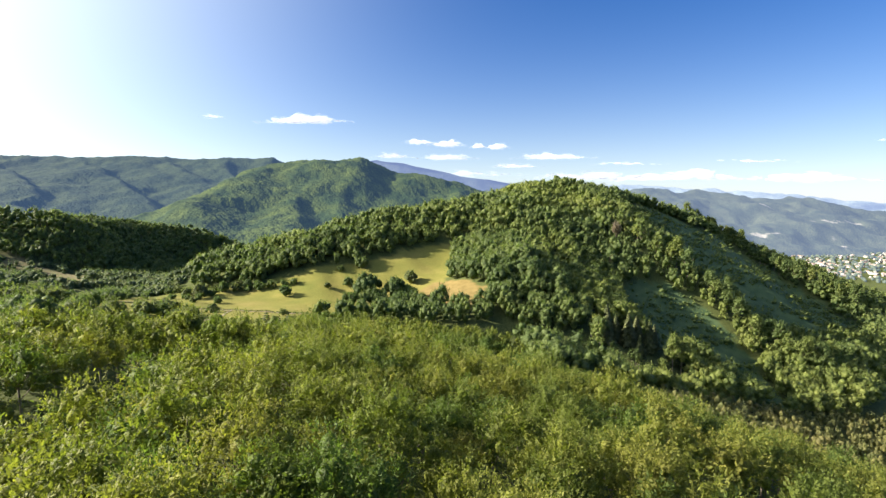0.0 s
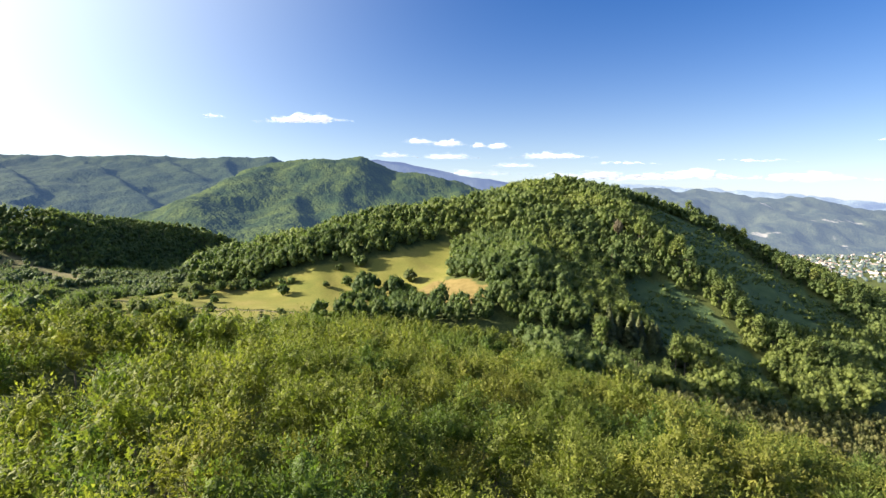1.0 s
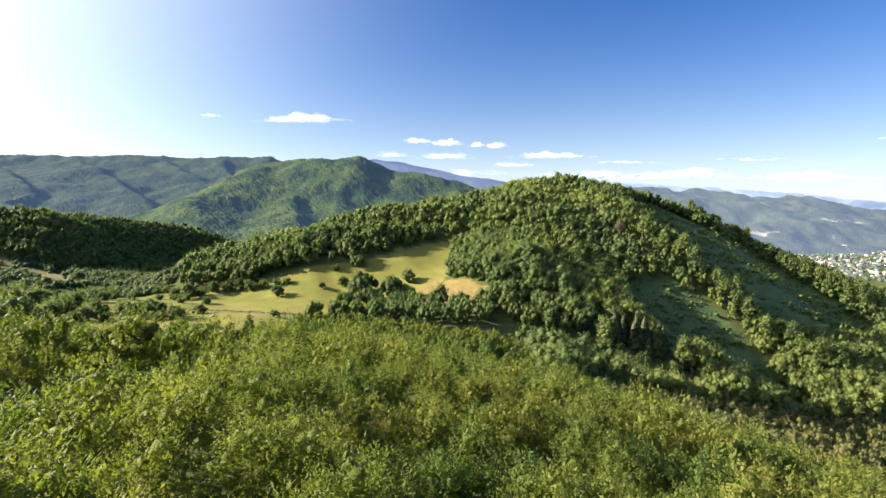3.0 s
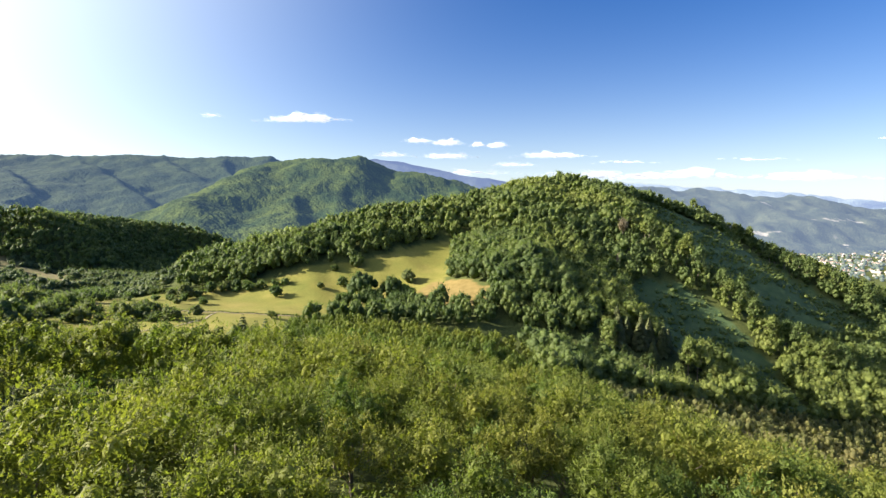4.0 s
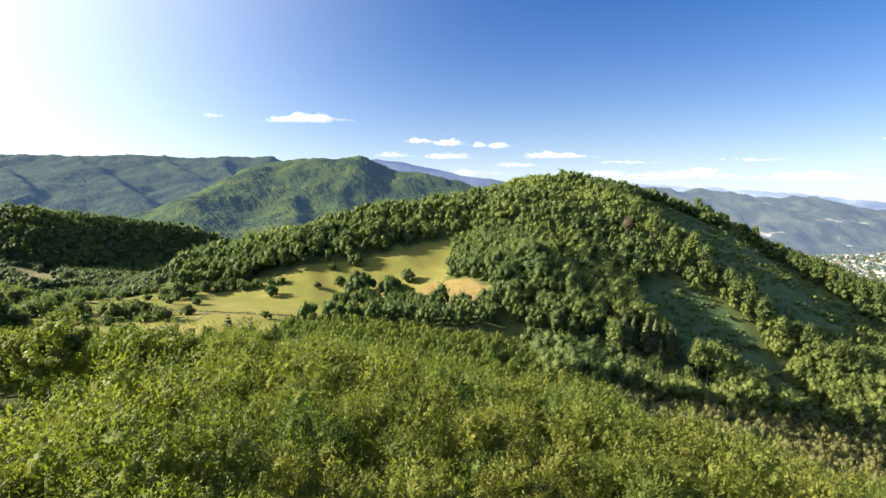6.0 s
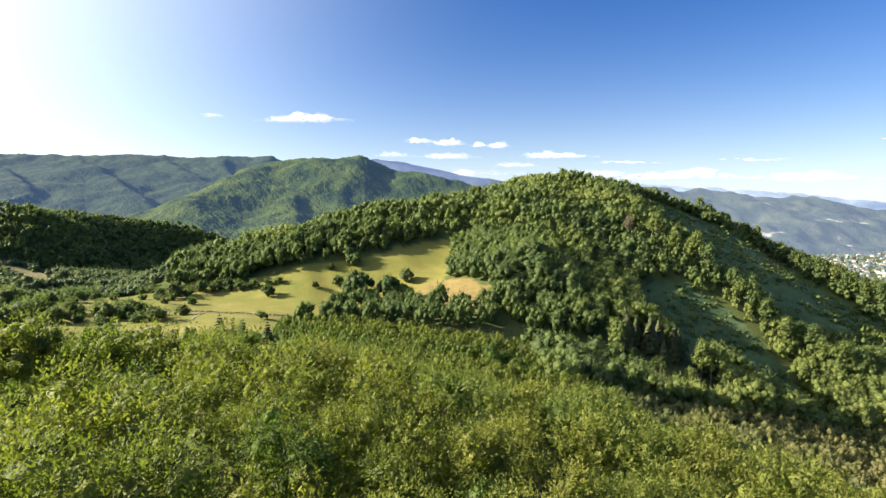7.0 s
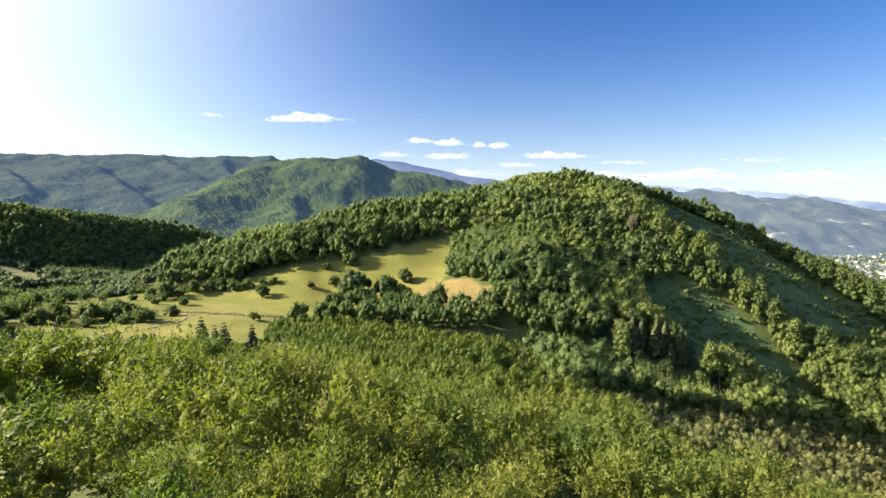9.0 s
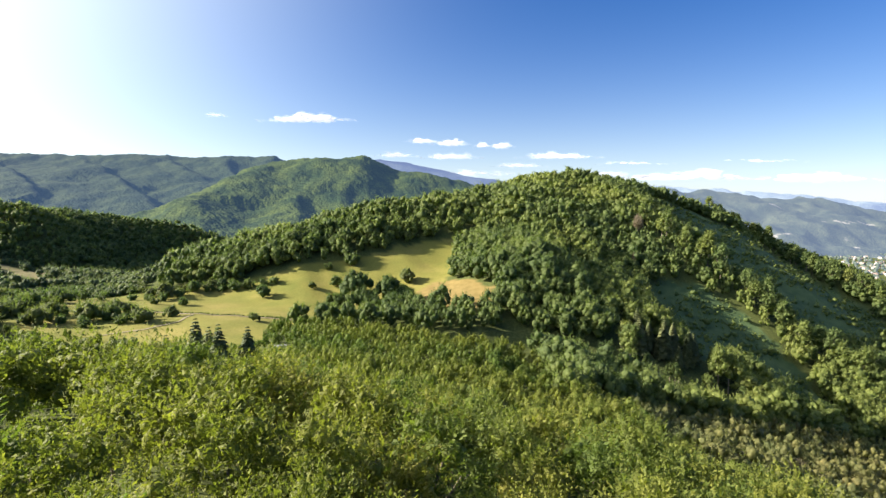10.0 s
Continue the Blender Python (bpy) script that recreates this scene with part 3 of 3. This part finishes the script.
# the woods on the hill and beyond the meadow
for name, kinds, step, reach, label in (
        ("hill_wood", [crown_arrays(g, 6.8, 13.5, -1.0, 14, 420, 0.95, 0.8, 0.84) for _ in range(8)], 8.4, (0, 430), "green broadleaf forest on the hill"),
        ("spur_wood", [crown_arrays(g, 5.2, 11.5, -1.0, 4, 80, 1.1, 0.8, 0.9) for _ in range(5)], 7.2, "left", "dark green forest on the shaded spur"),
        ("far_slope_wood", [crown_arrays(g, 6.2, 13.5, -1.0, 6, 125, 1.3, 0.8, 0.95) for _ in range(8)], 8.8, (430, 2000), "green broadleaf forest on the far slopes"),
        ("hidden_wood", [crown_arrays(g, 9.0, 12.0, 2.0, 1, 2, 2.0, inner=1.2) for _ in range(3)], 18.0, None, "forest on the far side of the hill")):
    x, y = scatter(-700, 720, 130, 900, step, g)
    keep = wooded(x, y) & (np.abs(x) < 0.93 * (y + 10)) & (y < 860) & ~((np.abs(x) < 14 + 0.9 * (y + 26)) & (x > -200) & (x < 330) & ((y < 170 + 0.42 * np.abs(x)) | ((x < 40) & (y < 262))))
    x, y = x[keep], y[keep]
    z, r = land(x, y), np.hypot(x, y)
    shown = seen_from_flight(x, y, z + 12)
    spur = (x < -215) & (y > 445)
    _, border = along([(px, py, 0) for px, py in MEADOW[:6]], x, y)
    shown, hidden = shown & (border > 1.0), ~shown
    pick = shown & spur if reach == "left" else shown & ~spur & (r >= reach[0]) & (r < reach[1]) if reach else hidden
    x, y, z = x[pick], y[pick], z[pick]
    size = (0.80 + 0.45 * g.uniform(0, 1, len(x)) ** 1.5) * (1 + 0.18 * fbm(x / 28, y / 28, 2, 63)) * np.where(x > 300, 0.85, 1.0)
    size *= 1 + 0.4 * np.exp(-((x - 45) / 38) ** 2 - ((y - 350) / 32) ** 2) - 0.2 * np.exp(-((x - 62) / 45) ** 2 - ((y - 425) / 28) ** 2)
    border = border[pick]
    size *= np.interp(border, (4, 16), (0.75, 1.0))
    size *= 1 - 0.35 * np.exp(-((x - 22) / 26) ** 2 - ((y - 276) / 16) ** 2)
    size *= np.where((x > 395) & (y > 560), 0.75, 1.0)
    size *= 1 - 0.55 * np.exp(-((x + 40) / 48) ** 2 - ((y - 288) / 26) ** 2)
    _, belt = along([(172, 436, 0), (184, 415, 0), (206, 391, 0), (224, 355, 0), (232, 338, 0)], x, y)
    size *= np.interp(belt, (10, 30), (0.6, 1.0))
    # shade is put into the spur's tint, sunlight into the right-hand slope's
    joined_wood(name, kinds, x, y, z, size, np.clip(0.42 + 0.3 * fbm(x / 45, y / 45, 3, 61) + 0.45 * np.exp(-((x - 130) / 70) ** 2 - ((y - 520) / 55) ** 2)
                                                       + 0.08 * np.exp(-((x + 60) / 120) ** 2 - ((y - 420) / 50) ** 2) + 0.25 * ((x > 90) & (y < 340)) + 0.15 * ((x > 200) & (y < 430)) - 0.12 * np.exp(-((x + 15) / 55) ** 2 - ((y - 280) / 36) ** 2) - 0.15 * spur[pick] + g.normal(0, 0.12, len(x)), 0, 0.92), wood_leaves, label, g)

# ---- the meadow: old fruit trees and bushes on the grass, each on its own shadow ----
def bush_arrays(g, radius, height, leaves, leaf):
    return crown_arrays(g, radius, height, -0.25 * height, 9, leaves, leaf, 0.65, 0.88)


def stand(x, y, turn=None, sink=0.1):
    return pose(x, y, float(land(x, y)) - sink, 0, 0, g.uniform(0, 360) if turn is None else turn)


FRUIT_TREES = [(-173, 334, 6.4), (-161, 347, 5.0), (-155, 354, 4.2), (-147, 357, 4.2), (-141, 357, 3.8), (-185, 340, 3.6), (-137, 275, 3.5), (-113, 336, 5.2),
               (-93, 268, 2.9), (-85, 347, 3.0), (-70, 353, 4.6), (-80, 371, 3.2), (-64, 376, 6.0), (-24, 354, 5.8), (-26, 343, 3.0), (-167, 278, 4.6), (-143, 262, 2.6)]
for x, y, r in FRUIT_TREES:
    h = r * 1.5
    tree = make_tree("fruit_tree", crown_arrays(g, r, h, -0.08 * h, 26, 700, 0.14 * r, 0.6, 0.92), trunk_arrays(g, h * 0.6, 0.06 * r), orchard_leaves,
                     "round dark green fruit tree standing alone on dry grass", "tree", "fruit trees on the meadow")
    tree.matrix_basis = stand(x, y)
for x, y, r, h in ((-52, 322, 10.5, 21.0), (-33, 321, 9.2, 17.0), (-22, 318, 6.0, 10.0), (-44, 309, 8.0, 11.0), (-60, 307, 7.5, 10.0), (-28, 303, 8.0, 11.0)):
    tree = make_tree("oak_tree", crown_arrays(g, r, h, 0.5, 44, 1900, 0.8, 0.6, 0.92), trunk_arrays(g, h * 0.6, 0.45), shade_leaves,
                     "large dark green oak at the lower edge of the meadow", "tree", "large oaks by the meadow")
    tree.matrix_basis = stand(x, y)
bush_kinds = []
for n in range(4):
    me = fast_mesh("bush", *bush_arrays(g, 3.0, 3.6, 330, 0.6))
    me.materials.append(orchard_leaves)
    bush_kinds.append(tagged(new("bush", me), "low rounded green bush on rough grass", "bush", "bushes round the meadow"))
bx, by = scatter(-330, -135, 240, 345, 9.5, g)
keep = edge(MEADOW, bx, by) & (g.uniform(0, 1, len(bx)) + 0.5 * fbm(bx / 30, by / 30, 2, 71) < np.clip(1.15 - (bx + 330) / 190, 0.08, 0.95))
bx, by = list(bx[keep][:150]), list(by[keep][:150])
for k in range(12):
    bx.append(-205 + 8.5 * k + g.uniform(-2, 2))
    by.append(351 + 0.03 * k * k + g.uniform(-2, 1))
for k, (x, y) in enumerate(zip(bx, by)):
    bush = bush_kinds[k] if k < 4 else bush_kinds[k % 4].copy()
    if k >= 4:
        scene.collection.objects.link(bush)
    q = g.uniform(0.8, 1.5) if k >= len(bx) - 12 else g.uniform(0.8, 1.15) * (1 + 1.5 * g.uniform(0, 1) ** 1.5)
    bush.matrix_basis = stand(x, y) @ Matrix.Diagonal((q, q, q * g.uniform(0.8, 1.2), 1))

# conifers
def spruce_arrays(g, height, radius, tiers=19, fronds=17):
    verts, tris, count = [], [], 0
    for t in range(tiers):
        f = t / tiers
        z, r = height * (0.10 + 0.88 * f), radius * (1 - f) ** 0.85 + 0.15
        for k in range(fronds):
            a = g.uniform(0, 2 * math.pi)
            d, q = np.array([math.cos(a), math.sin(a), 0]), np.array([-math.sin(a), math.cos(a), 0])
            drop, w = -0.30 * r * g.uniform(0.6, 1.3), r * 0.38
            reach = r * g.uniform(0.75, 1.15)
            base, end = np.array([0, 0, z + 0.25 * r]), d * reach + (0, 0, z + drop)
            m = (base + end) / 2 + (0, 0, 0.12 * r)
            verts.append(np.array([base, m + q * w, end, m - q * w, m - (0, 0, 0.3 * r)]))
            tris.append(np.array([[0, 1, 2], [0, 2, 3], [1, 4, 2], [4, 3, 2]]) + count)
            count += 5
    return np.vstack(verts), np.vstack(tris)


spruces = [(96, 268, 15), (103, 274, 12), (109, 270, 16), (116, 276, 14), (122, 271, 15), (100, 282, 13), (128, 279, 12), (113, 262, 10),
           (136, 268, 14), (-48.5, 132, 12.4), (-53, 137, 11.4), (-59, 143, 13.2), (-64, 139, 11.0), (-44.5, 138, 11.6)]
for x, y, h in spruces:
    tree = make_tree("spruce", spruce_arrays(g, h * 1.35, h * 0.38), trunk_arrays(g, h * 0.95, 0.2, 0), spruce_needles,
                     "tall dark green spruce with drooping tiers of branches", "conifer", "spruces among the broadleaf trees")
    tree.matrix_basis = stand(x, y)

# the taller trees along the sunny spur of the hill, and on the right-hand crest
tall_kinds = [make_tree("spur_tree", crown_arrays(g, 5.0, 18.0, 1.5, 40, 1300, 0.62, 0.7, 0.72), trunk_arrays(g, 13, 0.3), single_leaves,
                        "tall sunlit broadleaf tree on the hill's spur", "tree", "tall trees along the spur") for _ in range(3)]
spots = []
for (x0, y0), (x1, y1), count in (((164, 448), (180, 420), 3), ((183, 414), (207, 390), 4), ((210, 384), (228, 350), 5), ((230, 344), (262, 312), 7), ((262, 318), (300, 345), 7),
                                  ((322, 645), (385, 625), 16), ((378, 588), (446, 505), 14), ((84, 264), (95, 260), 4), ((100, 252), (142, 254), 8)):
    for k in range(count):
        f = (k + g.uniform(0, 0.8)) / count
        spots.append((x0 + f * (x1 - x0) + g.uniform(-5, 5), y0 + f * (y1 - y0) + g.uniform(-5, 5)))
for k, (x, y) in enumerate(spots):
    tree = tall_kinds[k] if k < 3 else copy_thing(tall_kinds[k % 3], stand(x, y))
    q = g.uniform(1.05, 1.4) * (0.95 if y > 590 else 0.42 if y < 257 else 0.8 if y < 290 else 1.0)
    tree.matrix_basis = stand(x, y)
    tree.scale = (q, q, q * g.uniform(0.9, 1.15))

# bare grey trees
def twig_arrays(g, height, radius, twigs):
    a, up = g.uniform(0, 2 * math.pi, twigs), np.sqrt(g.uniform(0.02, 1, twigs))
    foot = np.stack([np.cos(a) * radius * up * 0.45, np.sin(a) * radius * up * 0.45, height * (0.25 + 0.3 * g.uniform(0, 1, twigs))], 1)
    end = np.stack([np.cos(a) * radius * up, np.sin(a) * radius * up, height * (1 - 0.45 * up**2) * g.uniform(0.8, 1.05, twigs)], 1)
    side = g.normal(size=(twigs, 3)) * 0.05 * radius / 2
    verts = np.stack([foot + side, foot - side, end], 1).reshape(-1, 3)
    return verts, np.arange(twigs * 3).reshape(-1, 3)


for x, y, h, r in ((113, 177, 8.5, 3.4), (105, 171, 7.5, 3.0), (88, 164, 8.0, 3.2), (44, 78, 8.6, 3.3), (48.5, 85, 8.2, 3.0), (158, 440, 19, 5.0), (138, 392, 17, 2.2), (120, 396, 14, 2.0)):
    tree = make_tree("bare_tree", twig_arrays(g, h, r, 650), trunk_arrays(g, h * 0.85, 0.03 * h, 5), dead_twigs, "bare greyish tree with thin twigs among green trees",
                     "tree", "bare grey trees")
    tree.matrix_basis = stand(x, y)

# low scrub on the open slopes
x, y = scatter(100, 440, 245, 620, 4.1, g)
keep = (edge(BRACKEN, x, y) | edge(SHADED_HOLLOW, x, y)) & (fbm(x / 30, y / 12, 2, 77) + g.uniform(-0.5, 0.5, len(x)) > -0.25)
x, y = x[keep], y[keep]
scrub_kinds = [crown_arrays(g, 1.9, 2.0, -0.5, 1, 25, 0.6) for _ in range(3)]
joined_wood("scrub", scrub_kinds, x, y, land(x, y) - 0.2, 0.4 + 2.4 * g.uniform(0, 1, len(x)) ** 3, g.uniform(0.1, 0.7, len(x)), wood_leaves, "low green scrub on the open slope", g)

# thickets in the dip below the pasture
x, y = scatter(-470, -205, 345, 560, 5.2, g)
keep = edge(GLADE, x, y) & ~edge(MEADOW, x, y) & (~edge(PASTURE, x, y) | (g.uniform(0, 1, len(x)) < 0.22)) & ((y > 430) | (fbm(x / 25, y / 25, 2, 83) > -0.2))
x, y = x[keep], y[keep]
thicket_leaves = leaf_material("thicket_leaves", ((0.0, (0.09, 0.13, 0.065)), (0.6, (0.13, 0.165, 0.08)), (1.0, (0.165, 0.19, 0.095))), True, grain=0.6)
thicket_kinds = [crown_arrays(g, 3.6, 4.5, -1.0, 4, 70, 0.75, 0.8, 0.85) for _ in range(4)]
joined_wood("thicket", thicket_kinds, x, y, land(x, y) - 0.2, g.uniform(0.6, 1.7, len(x)), g.uniform(0.0, 1.0, len(x)) * 1.0, thicket_leaves, "dense green thicket in the dip", g)

# the dirt track across the meadow
def strip(name, points, width, label):
    bm = bmesh.new()
    last = None
    dense = []
    for (x0, y0), (x1, y1) in zip(points, points[1:]):
        dense += [(x0 + (x1 - x0) * f, y0 + (y1 - y0) * f) for f in np.linspace(0, 1, 12, endpoint=False)]
    for (x0, y0), (x1, y1) in zip(dense, dense[1:]):
        k = math.hypot(x1 - x0, y1 - y0)
        nx, ny = -(y1 - y0) / k * width / 2, (x1 - x0) / k * width / 2
        rim = [bm.verts.new((x0 + nx * q, y0 + ny * q, float(land(x0 + nx * q, y0 + ny * q)) + 0.18)) for q in (1, 0, -1)]
        if last:
            for i in (0, 1):
                bm.faces.new((last[i], rim[i], rim[i + 1], last[i + 1]))
        last = rim
    me = bpy.data.meshes.new(name)
    bm.to_mesh(me)
    bm.free()
    me.materials.append(track)
    return tagged(new(name, me), label, "path", kind="structure")


strip("track", [(-250, 296), (-205, 300), (-165, 288), (-121, 280), (-95, 278), (-72, 282), (-58, 290)], 1.5, "pale dirt track across the meadow")
strip("track", [(-128, 279), (-126, 262), (-134, 246), (-150, 236)], 1.1, "narrow dirt path down the meadow")

# a small cabin at the lower edge of the meadow
cabin = tagged(new("cabin"), "small wooden cabin with a pale metal roof among bushes", "cabin")
boards, hn, hl, hs = material("grey_boards")
hl.new(ramp(hn, hl, noise_at(hn, hl, 6.0), (0.3, (0.16, 0.13, 0.1)), (0.7, (0.26, 0.22, 0.18))), hs.inputs["Base Color"])
hs.inputs["Roughness"].default_value = 0.85
metal, mn, ml, ms = material("roof_sheet")
ml.new(ramp(mn, ml, noise_at(mn, ml, 3.0), (0.3, (0.22, 0.22, 0.22)), (0.7, (0.34, 0.34, 0.33))), ms.inputs["Base Color"])
ms.inputs["Roughness"].default_value = 0.5
bm = bmesh.new()
bmesh.ops.create_cube(bm, size=1.0, matrix=Matrix.Translation((0, 0, 1.2)) @ Matrix.Diagonal((4.2, 3.6, 2.6, 1)))
part("wall", bm, boards, cabin)
for side in (-1, 1):
    bm = bmesh.new()
    bmesh.ops.create_cube(bm, size=1.0, matrix=Matrix.Translation((0, side * 1.05, 2.95)) @ Matrix.Rotation(-side * 0.5, 4, "X") @ Matrix.Diagonal((4.8, 2.5, 0.12, 1)))
    part("roof_slope", bm, metal, cabin, "pale sheet metal roof")
bm = bmesh.new()
bmesh.ops.create_cube(bm, size=1.0, matrix=Matrix.Translation((-0.8, -1.82, 1.05)) @ Matrix.Diagonal((0.9, 0.08, 2.0, 1)))
part("door", bm, bark, cabin, "dark plank door")
cabin.matrix_basis = stand(-60, 207, 20, 0.3)

# rough growth along the upper side of the track
x = np.linspace(-160, -62, 260) + g.uniform(-1, 1, 260)
y = np.interp(x, (-165, -121, -95, -72, -58), (288, 280, 278, 282, 290)) + 2.0 + g.uniform(-0.5, 0.5, 260)
joined_wood("track_verge", scrub_kinds, x, y, land(x, y) - 0.1, g.uniform(0.15, 0.34, 260), g.uniform(0.0, 0.4, 260), wood_leaves, "strip of rough growth along the track", g)

# ---- the town in the valley ----
# distance haze is put into the colours: dulled walls, paled roofs
plaster, pn, pl, ps = material("plaster")
pl.new(ramp(pn, pl, pn.new("ShaderNodeObjectInfo").outputs["Random"], (0.0, (0.3, 0.275, 0.265)), (0.5, (0.22, 0.19, 0.18)), (1.0, (0.36, 0.34, 0.335))), ps.inputs["Base Color"])
ps.inputs["Roughness"].default_value = 0.9
tiles, qn, ql, qs = material("roof_tiles")
ql.new(ramp(qn, ql, qn.new("ShaderNodeObjectInfo").outputs["Random"], (0.0, (0.27, 0.18, 0.15)), (0.5, (0.3, 0.24, 0.21)), (0.75, (0.3, 0.29, 0.29)), (1.0, (0.5, 0.49, 0.49))), qs.inputs["Base Color"])
qs.inputs["Roughness"].default_value = 0.85


def make_house(w, d, h, rise):
    root = tagged(new("house"), "pale house with a pitched red tile roof in the town", "house", "houses of the town")
    bm = bmesh.new()
    bmesh.ops.create_cube(bm, size=1.0, matrix=Matrix.Translation((0, 0, h / 2 - 0.5)) @ Matrix.Diagonal((w, d, h + 1, 1)))
    part("wall", bm, plaster, root)
    bm = bmesh.new()
    a, b = w / 2 + 0.6, d / 2 + 0.6
    v = [bm.verts.new(q) for q in ((-a, -b, h), (a, -b, h), (a, b, h), (-a, b, h), (-a, 0, h + rise), (a, 0, h + rise))]
    for q in ((0, 1, 5, 4), (2, 3, 4, 5), (1, 2, 5), (3, 0, 4), (3, 2, 1, 0)):
        bm.faces.new([v[i] for i in q])
    part("roof", bm, tiles, root)
    return root


house_kinds = [make_house(w, d, h, r) for w, d, h, r in ((10, 7, 4, 2.5), (12, 8, 5, 2.5), (18, 9, 7, 2), (8, 8, 4, 3), (30, 13, 6, 2))]
hx, hy = scatter(1100, 2750, 1700, 2850, 36, g)
az = np.degrees(np.arctan2(hx, hy))
keep = (az > 33) & (az < 43) & (fbm(hx / 260, hy / 260, 2, 91) > -0.3)
hx, hy = hx[keep], hy[keep]
order = g.permutation(len(hx))
hx, hy = hx[order], hy[order]
for k, (x, y) in enumerate(zip(hx[:300], hy[:300])):
    kind = house_kinds[k % 5 if g.uniform() < 0.5 or k < 5 else int(g.integers(0, 4))]
    m = stand(x, y, float(g.choice([10, 15, 100, 105, 60])), 0.0)
    if k < 5:
        house_kinds[k].matrix_basis = m
    else:
        copy_thing(kind, m)

# haze is put into the leaves: greyed colours and a faint blue glow
hazed_town_leaves = distant("hazed_town_leaves", (0.05, 0.065, 0.045), (0.085, 0.10, 0.06), (0.28, 0.38, 0.52), 0.11)
x, y = scatter(1050, 2800, 1350, 3000, 30, g)
az = np.degrees(np.arctan2(x, y))
keep = (az > 30) & (az < 44.5) & (fbm(x / 120, y / 120, 2, 95) + g.uniform(-0.5, 0.5, len(x)) > 0.0)
x, y = x[keep], y[keep]
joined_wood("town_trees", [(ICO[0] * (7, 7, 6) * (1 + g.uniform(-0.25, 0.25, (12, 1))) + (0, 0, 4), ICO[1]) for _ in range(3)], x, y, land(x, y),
            g.uniform(0.5, 1.3, len(x)), g.uniform(0.0, 0.5, len(x)), hazed_town_leaves, "green trees between the houses of the town", g)

# ---- clouds ----
glowing_cloud, cn, cl, cs = material("glowing_cloud")
cs.inputs["Base Color"].default_value = (0.7, 0.7, 0.7, 1)
cs.inputs["Roughness"].default_value = 1.0
cs.inputs["Specular IOR Level"].default_value = 0.0
# faint glow put in where scattered sunlight would brighten the cloud
cs.inputs["Emission Color"].default_value = (0.86, 0.88, 1.0, 1)
cs.inputs["Emission Strength"].default_value = 0.2
clear = cn.new("ShaderNodeBsdfTransparent")
veil = cn.new("ShaderNodeMixShader")
thick = cn.new("ShaderNodeAttribute")
thick.attribute_name = "tint"
cl.new(thick.outputs["Fac"], veil.inputs[0])
cl.new(clear.outputs[0], veil.inputs[1])
cl.new(cs.outputs[0], veil.inputs[2])
cl.new(veil.outputs[0], cn["Material Output"].inputs["Surface"])


def make_cloud(azimuth, height, wide, tall, puffs, label, thickness=0.34, puff=1.0, long=1.6):
    """A loose heap of puffs, thick in the middle and thin at the rim; degrees seen from the middle of the flight."""
    far = 4600.0
    x, z = far * math.tan(radians(azimuth)), 250 + far * math.tan(radians(height)) / math.cos(radians(azimuth))
    w, h = far * math.tan(radians(wide)), far * math.tan(radians(tall))
    u = np.clip(g.normal(0, 0.30, puffs), -0.62, 0.62)
    arch = np.clip(1 - (1.6 * u) ** 2, 0.12, 1) * (0.72 + 0.28 * np.sin(u * 13 + g.uniform(0, 6)) * np.cos(u * 7 + g.uniform(0, 6)))
    rise = np.clip(g.beta(1.6, 2.2, puffs), 0, 1)
    v = rise * arch - 0.10 * arch
    rim = np.clip(np.maximum(np.abs(u) / 0.5, np.abs(rise - 0.38) / 0.5), 0, 1)
    s = puff * h * g.uniform(0.10, 0.22, puffs) * (0.45 + 0.55 * arch) * (1.25 - 0.4 * rim)
    verts = ICO[0][None] * (s[:, None, None] * (long, 1.2, 0.75)) + np.stack([u * w, g.uniform(-60, 60, puffs), v * h], 1)[:, None]
    tris = ICO[1][None] + (np.arange(puffs) * len(ICO[0]))[:, None, None]
    me = fast_mesh("cloud", verts.reshape(-1, 3), tris.reshape(-1, 3), np.repeat(thickness * (1 - 0.85 * rim), len(ICO[0])), smooth=True)
    me.materials.append(glowing_cloud)
    cloud = tagged(new("cloud", me), label, "cloud", "clouds over the horizon", "structure")
    cloud.location = (x, far, z)


for azimuth, height, wide, tall, puffs in ((-15.0, 8.7, 8.6, 1.25, 110), (-2.6, 6.75, 3.0, 0.75, 50), (0.5, 6.5, 3.4, 1.0, 60), (4.0, 6.3, 1.5, 0.7, 30), (6.1, 6.2, 2.2, 0.9, 40),
                                           (-5.6, 5.2, 4.0, 0.8, 50), (0.6, 5.05, 5.5, 1.0, 60), (12.2, 5.0, 7.5, 1.0, 80), (8.0, 4.1, 5.0, 0.7, 50), (-24.0, 8.7, 2.4, 0.5, 20)):
    make_cloud(azimuth, height, wide, tall, puffs * 3, "small white flat-based cloud low in the blue sky")
for azimuth, height, wide, tall, puffs in ((3.0, 3.2, 12.0, 0.9, 40), (16.0, 2.7, 13.0, 1.5, 60), (25.0, 2.6, 14.0, 1.5, 60), (35.0, 2.2, 14.0, 1.5, 60), (20.0, 4.2, 8.0, 0.5, 24), (31.0, 4.1, 9.0, 0.5, 24), (41.0, 5.4, 3.0, 0.5, 12), (-13.0, 4.4, 7.0, 0.5, 22)):
    make_cloud(azimuth, height, wide, tall, puffs, "long pale bank of cloud along the horizon", 0.3, 1.3, 3.4)
